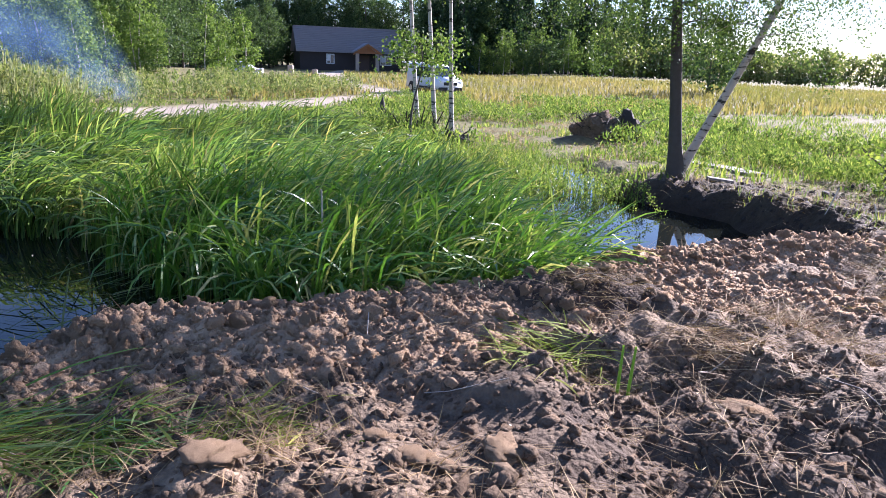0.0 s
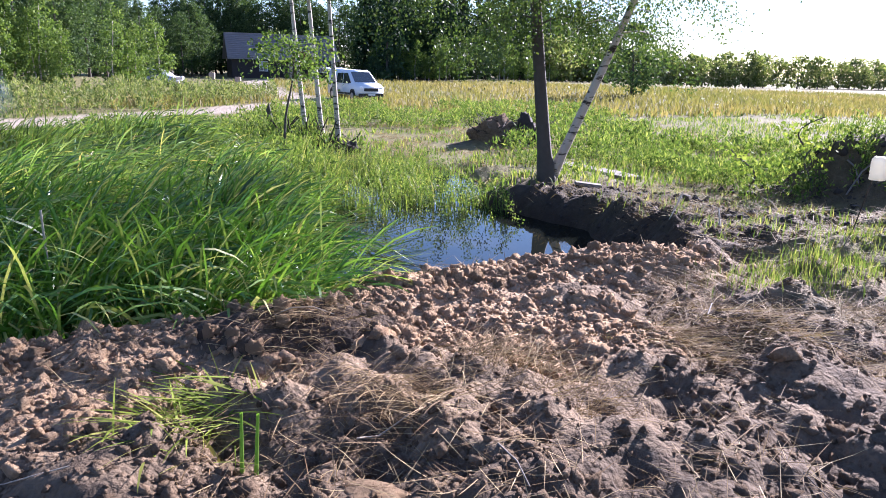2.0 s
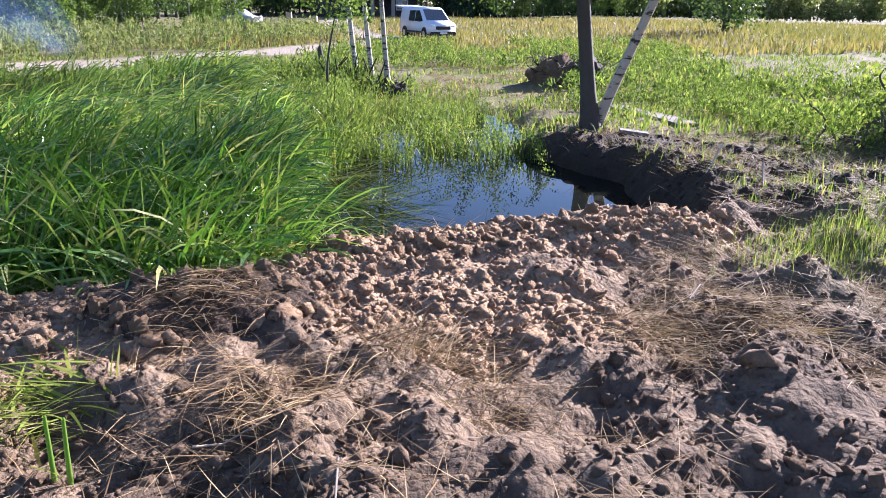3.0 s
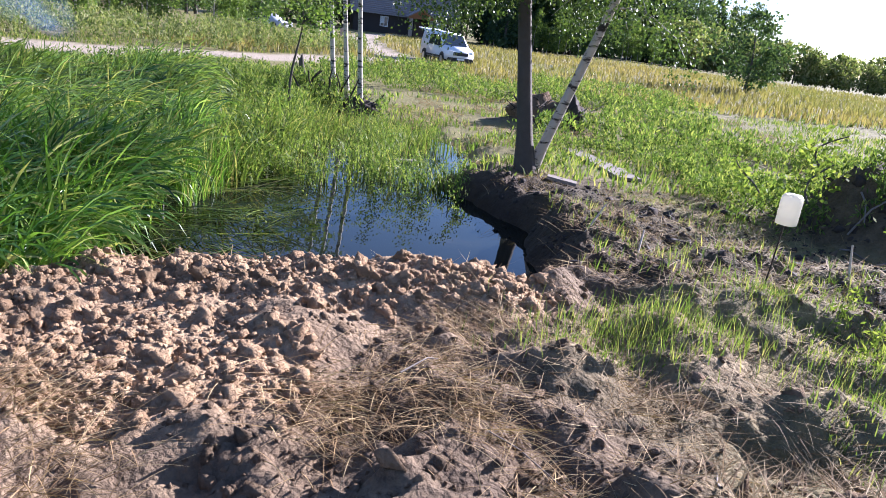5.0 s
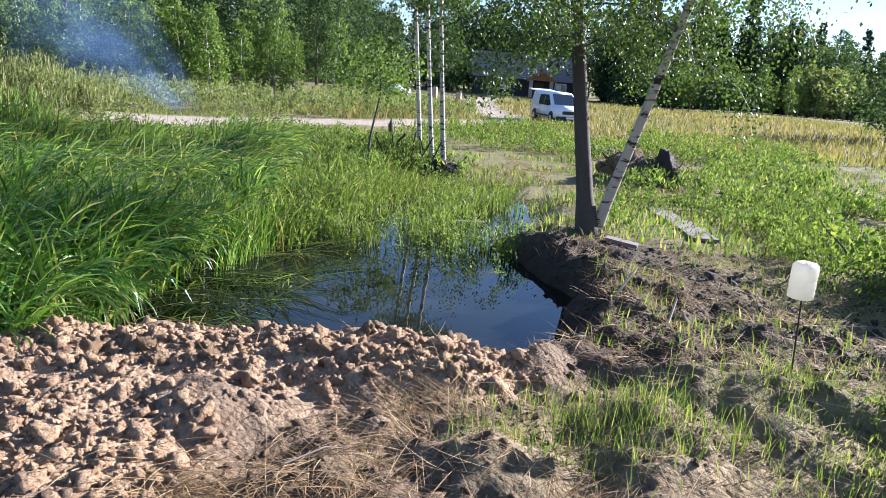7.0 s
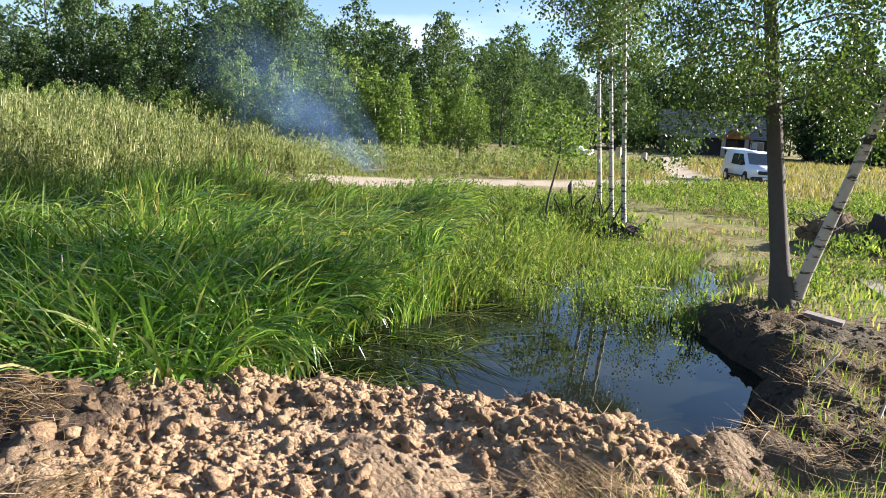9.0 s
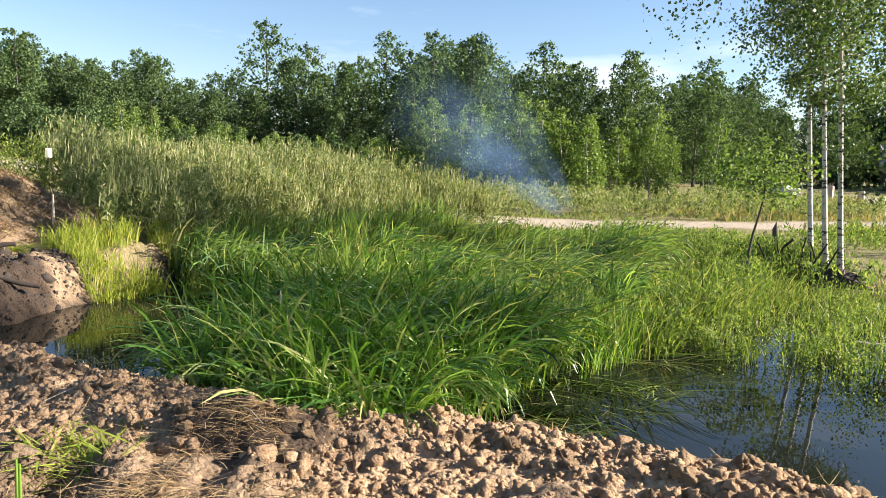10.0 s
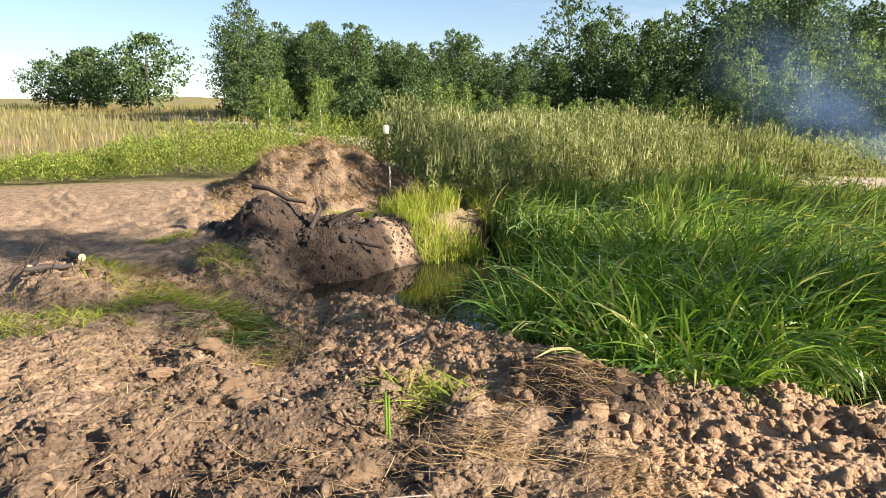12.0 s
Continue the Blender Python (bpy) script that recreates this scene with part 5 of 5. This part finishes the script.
def log_heap():
    rng = np.random.default_rng(83)
    for k, (x, y, dz, a, ln, r) in enumerate(((-4.3, 1.25, 0.06, -0.25, 0.6, 0.045), (-4.45, 0.75, 0.05, -0.6, 0.35, 0.05), (-4.0, 1.0, 0.02, 0.9, 0.5, 0.03))):
        top = new("cut_log")
        d = np.array([math.cos(a + 0.6), math.sin(a + 0.6), 0.05])
        s = np.linspace(-0.5, 0.5, 6)[:, None]
        v, f = tube(d * s * ln + rng.normal(0, 0.006, (6, 3)), np.full(6, r), 10)
        link_np("bark", v, f, M_BARK, top, True)
        bm = bmesh.new()
        bmesh.ops.create_circle(bm, cap_ends=True, segments=10, radius=r * 0.98)
        e = part("cut_end", bm, M_CUT, top, "pale yellow sawn log end")
        e.matrix_basis = Matrix.Translation(Vector(d * 0.5 * ln)) @ Vector(d).to_track_quat("Z", "Y").to_matrix().to_4x4()
        top.location = ground_at(x, y, dz)
        tagged(top, "short sawn log lying on an earth heap", "log", "cut logs")
    for k in range(10):
        x, y = -4.4 + rng.normal(0, 0.35), 1.05 + rng.normal(0, 0.3)
        p = [ground_at(x + rng.normal(0, 0.12) * t, y + rng.normal(0, 0.12) * t, 0.0 + 0.4 * t * rng.uniform(0.5, 1.0)) for t in (0, 0.4, 0.7, 1)]
        stick("dead_twig", "thin dead twig sticking out of a heap", p, 0.007, M_ROOT)
    for pts in ([ground_at(-8.0, 3.75, 0.26), ground_at(-7.8, 4.0, 0.17), ground_at(-7.6, 4.3, 0.16), ground_at(-7.45, 4.6, 0.30)], [ground_at(-7.0, 4.9, 0.0), ground_at(-6.95, 5.15, 0.22), ground_at(-6.9, 5.35, 0.44), ground_at(-6.85, 5.5, 0.66)], [ground_at(-7.1, 4.6, 0.0), ground_at(-7.2, 4.8, 0.26), ground_at(-7.3, 4.75, 0.46)], [ground_at(-6.8, 5.2, 0.0), ground_at(-6.7, 5.5, 0.2), ground_at(-6.6, 5.75, 0.42)]):
        stick("dead_branch", "dark bent branch on a muddy spoil heap", pts, 0.05, M_ROOT, 8, "branch")
    for k in range(9):
        x, y = rng.uniform(8.0, 9.4), rng.uniform(9.6, 11.2)
        a = rng.uniform(0, 6.28)
        p = [ground_at(x + math.cos(a) * t * 0.5, y + math.sin(a) * t * 0.4, 0.05 + 0.35 * t - 0.2 * t * t + rng.normal(0, 0.03)) for t in (0, 0.4, 0.8, 1.2)]
        stick("dead_branch", "pale dry branch on a dark spoil heap", p, 0.014, M_WOOD, 6, "branch")

    # torn dark roots at the foot of the three birches
    for k in range(22):
        x, y = -0.45 + rng.normal(0, 0.4), 20.1 + rng.normal(0, 0.25)
        a, h = rng.uniform(0, 6.28), rng.uniform(0.3, 1.0)
        p = [ground_at(x + math.cos(a) * t * 0.45 + rng.normal(0, 0.04), y + math.sin(a) * t * 0.3, h * t) for t in (0, 0.35, 0.7, 1)]
        stick("dead_branch", "dark torn root at the foot of birches", p, 0.028, M_ROOT, 6, "branch")


log_heap()
for k, (bx, by) in enumerate(((8.2, 11.2), (8.6, 12.0), (9.0, 9.8), (7.9, 12.6))):
    tree("shrub", np.random.default_rng(90 + k), "thin leafy shrub growing by the spoil heaps", "bush", M_BARK, M_LIME, (bx, by), h=0.8, crown0=0.2, spread=0.45, n_limb=10, n_leaf=150, leaf=0.075, r0=0.014, shape="round", droop=0.1)


# ---- house, van, car ----
def slab_bm(points, thick_axis, thick):
    """A flat polygon given thickness along an axis."""
    bm = bmesh.new()
    vs = [bm.verts.new(p) for p in points]
    fc = bm.faces.new(vs)
    r = bmesh.ops.extrude_face_region(bm, geom=[fc])
    bmesh.ops.translate(bm, vec=Vector(thick_axis) * thick, verts=[e for e in r["geom"] if isinstance(e, bmesh.types.BMVert)])
    bmesh.ops.recalc_face_normals(bm, faces=bm.faces)
    return bm


def house():
    m_wall = plain("dark_stained_boards", (0.045, 0.035, 0.032), 0.75, scale=3)
    m_trim = plain("orange_timber", (0.42, 0.17, 0.06), 0.6)
    m_pillar = plain("pale_stone_pillar", (0.46, 0.36, 0.29), 0.8)
    m_white = plain("white_frame", (0.75, 0.75, 0.74), 0.5)
    m_glass = plain("window_glass", (0.10, 0.12, 0.14), 0.08, spec=0.8, bump=0.0)
    m_roof = plain("grey_roof_tile", (0.32, 0.29, 0.29), 0.7, scale=2, vary=0.2)
    m_door = plain("brown_door", (0.10, 0.06, 0.045), 0.6)
    h = new("house")
    L, D, H, R = 12.6, 7.0, 2.6, 5.2          # length, depth, eaves, ridge
    part("wall", slab_bm([(-L / 2, -D / 2, 0), (L / 2, -D / 2, 0), (L / 2, -D / 2, H), (-L / 2, -D / 2, H)], (0, 1, 0), 0.25), m_wall, h, "dark stained front wall")
    part("wall", slab_bm([(-L / 2, D / 2, 0), (L / 2, D / 2, 0), (L / 2, D / 2, H), (-L / 2, D / 2, H)], (0, -1, 0), 0.25), m_wall, h)
    for sx in (-1, 1):
        part("gable_wall", slab_bm([(sx * L / 2, -D / 2 + 0.25, 0), (sx * L / 2, D / 2 - 0.25, 0), (sx * L / 2, D / 2 - 0.25, H), (sx * L / 2, 0, R - 0.15), (sx * L / 2, -D / 2 + 0.25, H)], (-sx, 0, 0), 0.25), m_wall, h)
    ov = 0.5
    k = (R - H) / (D / 2)
    for sy in (-1, 1):
        roof = part("roof", slab_bm([(-L / 2 - ov, sy * (D / 2 + ov), H - ov * k + 0.05), (L / 2 + ov, sy * (D / 2 + ov), H - ov * k + 0.05), (L / 2 + ov, 0, R + 0.05), (-L / 2 - ov, 0, R + 0.05)], (0, 0, 1), 0.12), m_roof, h, "grey tiled roof slope")
        if sy < 0:
            for c in range(13):
                t = (c + 0.5) / 13
                y = -(D / 2 + ov) * (1 - t)
                z = H - ov * k + 0.05 + (R - H + ov * k) * t + 0.13
                ob = part("tile_course", box_bm(L + 2 * ov, 0.32, 0.05, (0, y, z)), m_roof, roof)
    part("ridge_cap", box_bm(L + 2 * ov, 0.24, 0.1, (0, 0, R + 0.2), 0.03), m_roof, h)
    for wx, ww in ((-2.6, 0.9), (4.4, 1.4)):
        w = part("window", box_bm(ww, 0.06, 1.1, (wx, -D / 2 - 0.04, 1.5)), m_glass, h, "glazed window in a white frame")
        for fx, fz, sx, sz in ((0, 0.55, ww + 0.1, 0.1), (0, -0.55, ww + 0.1, 0.1), (-ww / 2, 0, 0.1, 1.1), (ww / 2, 0, 0.1, 1.1), (0, 0, 0.06, 1.1)):
            part("frame", box_bm(sx, 0.08, sz, (wx + fx, -D / 2 - 0.06, 1.5 + fz)), m_white, w)
        part("blind", box_bm(ww * 0.45, 0.02, 0.7, (wx - ww * 0.2, -D / 2 - 0.085, 1.62)), m_white, w)
    # porch
    px, pd, pw = 1.7, 1.8, 2.9
    for sx in (-1, 1):
        part("pillar", box_bm(0.42, 0.42, 2.25, (px + sx * (pw / 2 - 0.2), -D / 2 - pd, 1.125), 0.03), m_pillar, h, "pale stone porch pillar")
        part("porch_beam", box_bm(0.2, pd, 0.22, (px + sx * (pw / 2 - 0.2), -D / 2 - pd / 2, 2.36)), m_trim, h)
        part("porch_roof", slab_bm([(px, -D / 2 - pd - 0.4, 3.45), (px + sx * (pw / 2 + 0.35), -D / 2 - pd - 0.4, 2.35), (px + sx * (pw / 2 + 0.35), -D / 2 + 0.2, 2.35), (px, -D / 2 + 0.9, 3.45)], (0, 0, 1), 0.1), m_roof, h)
        part("barge_board", slab_bm([(px, -D / 2 - pd - 0.44, 3.4), (px + sx * (pw / 2 + 0.35), -D / 2 - pd - 0.44, 2.28), (px + sx * (pw / 2 + 0.35), -D / 2 - pd - 0.44, 2.05), (px, -D / 2 - pd - 0.44, 3.15)], (0, 1, 0), 0.06), m_trim, h)
    part("tie_beam", box_bm(pw + 0.2, 0.2, 0.22, (px, -D / 2 - pd, 2.36)), m_trim, h)
    part("king_post", box_bm(0.16, 0.14, 0.8, (px, -D / 2 - pd, 2.85)), m_trim, h)
    part("gable_panel", slab_bm([(px - 1.1, -D / 2 - pd + 0.15, 2.45), (px + 1.1, -D / 2 - pd + 0.15, 2.45), (px, -D / 2 - pd + 0.15, 3.3)], (0, 1, 0), 0.05), m_trim, h)
    part("door", box_bm(1.2, 0.08, 2.05, (px, -D / 2 - 0.05, 1.025)), m_door, h, "brown wooden front door")
    h.matrix_basis = pose(-16.9, 127.9, float(height(-16.0, 122.0)) - 0.2, 0, 0, 17) @ Matrix.Scale(1.35, 4)
    tagged(h, "dark timber house with grey roof and porch", "house")
    for gx, gy, gh in ((-13.5, 64.6, 1.3), (-11.6, 66.0, 0.9)):
        g = part("gate_post", box_bm(0.45, 0.45, gh, (0, 0, gh / 2), 0.03), m_pillar, None)
        g.matrix_basis = pose(*ground_at(gx, gy))
        tagged(g, "pale stone gate post at the drive", "post", "gate posts")


house()


def wheel(parent, x, y, r=0.33):
    m_t = plain("tyre_rubber", (0.02, 0.02, 0.02), 0.85)
    m_r = plain("silver_rim", (0.5, 0.5, 0.52), 0.35, 0.8)
    w = new("wheel")
    w.parent = parent
    w.matrix_basis = pose(x, y, r, 0, 90, 0)
    bm = bmesh.new()
    bmesh.ops.create_cone(bm, cap_ends=True, segments=24, radius1=r, radius2=r, depth=0.22)
    bmesh.ops.bevel(bm, geom=[e for e in bm.edges if abs(e.verts[0].co.z - e.verts[1].co.z) < 0.01], offset=0.03, segments=2, affect="EDGES")
    part("tyre", bm, m_t, w)
    bm = bmesh.new()
    bmesh.ops.create_cone(bm, cap_ends=True, segments=20, radius1=r * 0.62, radius2=r * 0.58, depth=0.25)
    part("rim", bm, m_r, w)


def vehicle(name, label, place, turn, profile, half, glass_sides, paint, tailgate=False):
    """Body from a side profile (y forward, z up), narrowing to the roof."""
    m_paint = plain(name + "_paint", paint, 0.25, vary=0.05, bump=0.0, spec=0.6)
    m_glass = plain("tinted_glass", (0.02, 0.025, 0.03), 0.06, spec=0.9, bump=0.0)
    m_black = plain("black_plastic", (0.025, 0.025, 0.027), 0.6)
    m_lamp = plain("clear_headlamp", (0.75, 0.77, 0.8), 0.1, bump=0.0)
    m_red = plain("red_lamp", (0.4, 0.02, 0.02), 0.2, bump=0.0)
    v = new(name)
    bm = bmesh.new()
    top = max(z for _, z in profile)
    sides = []
    for sx in (-1, 1):
        sides.append([bm.verts.new((sx * (half - 0.16 * max(0.0, (z - 0.95) / (top - 0.95)) ** 1.5), y, z)) for y, z in profile])
    bm.faces.new(sides[0])
    bm.faces.new(list(reversed(sides[1])))
    n = len(profile)
    for k in range(n):
        bm.faces.new((sides[0][(k + 1) % n], sides[0][k], sides[1][k], sides[1][(k + 1) % n]))
    bmesh.ops.recalc_face_normals(bm, faces=bm.faces)
    bmesh.ops.bevel(bm, geom=list(bm.edges), offset=0.05, segments=2, affect="EDGES")
    part("body", bm, m_paint, v, "", True)
    for poly in glass_sides:
        for sx in (-1, 1):
            pts = [(sx * (half + 0.012 - 0.16 * max(0.0, (z - 0.95) / (top - 0.95)) ** 1.5), y, z) for y, z in poly]
            part("side_window", slab_bm(pts, (-sx, 0, 0), 0.02), m_glass, v)
    ys = [y for y, _ in profile]
    yf, yr = max(ys), min(ys)
    part("bumper", box_bm(half * 2 - 0.1, 0.16, 0.26, (0, yf - 0.02, 0.36), 0.04), m_black, v)
    part("grille", box_bm(half * 1.1, 0.06, 0.2, (0, yf - 0.01, 0.72), 0.02), m_black, v)
    part("number_plate", box_bm(0.5, 0.02, 0.11, (0, yf + 0.07, 0.42)), m_lamp, v)
    for sx in (-1, 1):
        part("headlight", box_bm(0.36, 0.22, 0.2, (sx * (half - 0.24), yf - 0.10, 0.80), 0.05), m_lamp, v, "clear headlight")
        part("tail_light", box_bm(0.14, 0.06, 0.5, (sx * (half - 0.12), yr - 0.0, 1.0), 0.02), m_red, v)
        part("mirror", box_bm(0.2, 0.1, 0.22, (sx * (half + 0.1), yf - 1.32, 1.18), 0.03), m_black, v)
        part("sill_strip", box_bm(0.03, 2.2, 0.1, (sx * (half + 0.005), 0, 0.45)), m_black, v)
        for wy in (yf - 0.85, yr + 0.85):
            arch = bmesh.new()
            bmesh.ops.create_cone(arch, cap_ends=True, segments=24, radius1=0.40, radius2=0.40, depth=0.04)
            a = part("wheel_arch", arch, m_black, v)
            a.matrix_basis = pose(sx * (half - 0.005), wy, 0.36, 0, 90, 0)
            wheel(v, sx * (half - 0.08), wy)
    if tailgate:
        t = part("tailgate", slab_bm([(-half + 0.15, yr, 1.9), (half - 0.15, yr, 1.9), (half - 0.15, yr - 1.0, 1.98), (-half + 0.15, yr - 1.0, 1.98)], (0, 0, 1), 0.06), m_paint, v, "raised white tailgate")
        # black sheet on the closed rear stands for the unlit load space
        part("load_opening_shade", slab_bm([(-half + 0.2, yr - 0.008, 0.55), (half - 0.2, yr - 0.008, 0.55), (half - 0.3, yr - 0.008, 1.8), (-half + 0.3, yr - 0.008, 1.8)], (0, 1, 0), 0.004), m_black, v)
    v.matrix_basis = pose(place[0], place[1], float(height(*place)), 0, 0, turn)
    return tagged(v, label, "van" if tailgate else "car")


VAN = [(-2.35, 0.35), (2.25, 0.35), (2.38, 0.55), (2.36, 0.85), (2.2, 1.0), (1.55, 1.15), (0.72, 1.82), (0.45, 1.92), (-2.0, 1.95), (-2.25, 1.88), (-2.38, 1.2)]
van = vehicle("van", "white panel van parked with its tailgate raised", (-0.6, 49.5), 209, VAN, 0.93,
              [[(1.35, 1.12), (0.66, 1.74), (0.15, 1.74), (0.15, 1.08)], [(0.05, 1.08), (0.05, 1.74), (-0.85, 1.72), (-0.85, 1.1)]], (0.80, 0.81, 0.83), True)
part("windscreen", slab_bm([(-0.76, 1.56, 1.175), (0.76, 1.56, 1.175), (0.66, 0.78, 1.80), (-0.66, 0.78, 1.80)], (0, 0.55, 0.75), 0.012), plain("windscreen_glass", (0.03, 0.04, 0.05), 0.05, spec=0.9, bump=0.0), van)
CAR = [(-2.1, 0.3), (2.05, 0.3), (2.15, 0.55), (2.05, 0.8), (1.2, 0.92), (0.5, 1.40), (-0.9, 1.46), (-1.8, 1.0), (-2.12, 0.9)]
vehicle("parked_car", "silver car parked behind tall grass", (-18.5, 66.0), 250, CAR, 0.86, [[(1.0, 0.96), (0.42, 1.34), (-0.2, 1.38), (-0.2, 0.95)], [(-0.28, 0.95), (-0.28, 1.38), (-0.9, 1.38), (-1.5, 1.0)]], (0.45, 0.46, 0.48))


# ---- smoke of a small fire by the road ----
def smoke_material():
    """Thin blue-grey smoke, ragged, thinning out towards the edges of each veil."""
    m, nt, n = nodes_of("wood_smoke")
    uv = n("Attribute")
    uv.attribute_name = "veil"
    sep = n("SeparateColor", Color=uv.outputs["Color"])
    co = n("TexCoord").outputs["Object"]
    mp = n("Mapping", Vector=co, Scale=(0.4, 0.4, 0.5))
    f = ramp(n, noise_fac(n, 1.0, 2.0, 0.5, mp.outputs["Vector"]), [(0.3, (0, 0, 0)), (0.75, (1, 1, 1))])
    a = mixc(n, 1.0, f, sep.outputs["Red"], "MULTIPLY")
    d = n("BsdfDiffuse", Color=(0.22, 0.38, 0.72, 1))
    t = n("BsdfTranslucent", Color=(0.22, 0.38, 0.72, 1))
    s = n("MixShader", Fac=0.5)
    nt.links.new(d.outputs["BSDF"], s.inputs[1])
    nt.links.new(t.outputs["BSDF"], s.inputs[2])
    o = n("MixShader", Fac=a)
    nt.links.new(n("BsdfTransparent").outputs["BSDF"], o.inputs[1])
    nt.links.new(s.outputs["Shader"], o.inputs[2])
    n("OutputMaterial", Surface=o.outputs["Shader"])
    return m


def smoke():
    m = smoke_material()
    u, w = np.meshgrid(np.linspace(0, 1, 40), np.linspace(-1, 1, 25), indexing="xy")
    i, j = np.meshgrid(np.arange(39), np.arange(24), indexing="xy")
    a = (j * 40 + i).ravel()
    faces = np.stack([a, a + 1, a + 41, a + 40], -1)
    top = new("smoke")
    for k, (dx, dy, rise, dens) in enumerate(((-8.5, -1.5, 5.2, 0.36), (-6.0, 0.5, 6.0, 0.22), (-10.5, 1.5, 3.8, 0.30))):
        half = 0.4 + (2.6 + 0.3 * k) * u ** 0.8
        bow = 0.3 * np.sin(u * 3 + k * 2.1) + 0.2 * np.sin(w * 1.5 + k + 2 * u) * u
        x = dx * u + 0.5 * half * w + 0.3 * bow
        y = dy * u + 0.9 * bow + 0.35 * k
        z = rise * u ** 0.85 + 0.85 * half * w * (0.35 + 0.65 * u)
        ob = link_np("veil", np.stack([x, y, z], -1), faces, m, top, True)
        ob.visible_shadow = False
        fade = dens * (1 - w ** 2) ** 1.3 * (1 - u) ** 0.8 * smooth01(0.0, 0.08, u) * smooth01(-0.1, 0.5, z)
        col = ob.data.color_attributes.new("veil", "FLOAT_COLOR", "POINT")
        col.data.foreach_set("color", np.stack([fade, fade, fade, np.ones_like(fade)], -1).astype(np.float32).ravel())
    top.location = (-10.3, 24.3, -0.35)
    tagged(top, "thin blue smoke drifting from a smouldering fire", "smoke")


smoke()
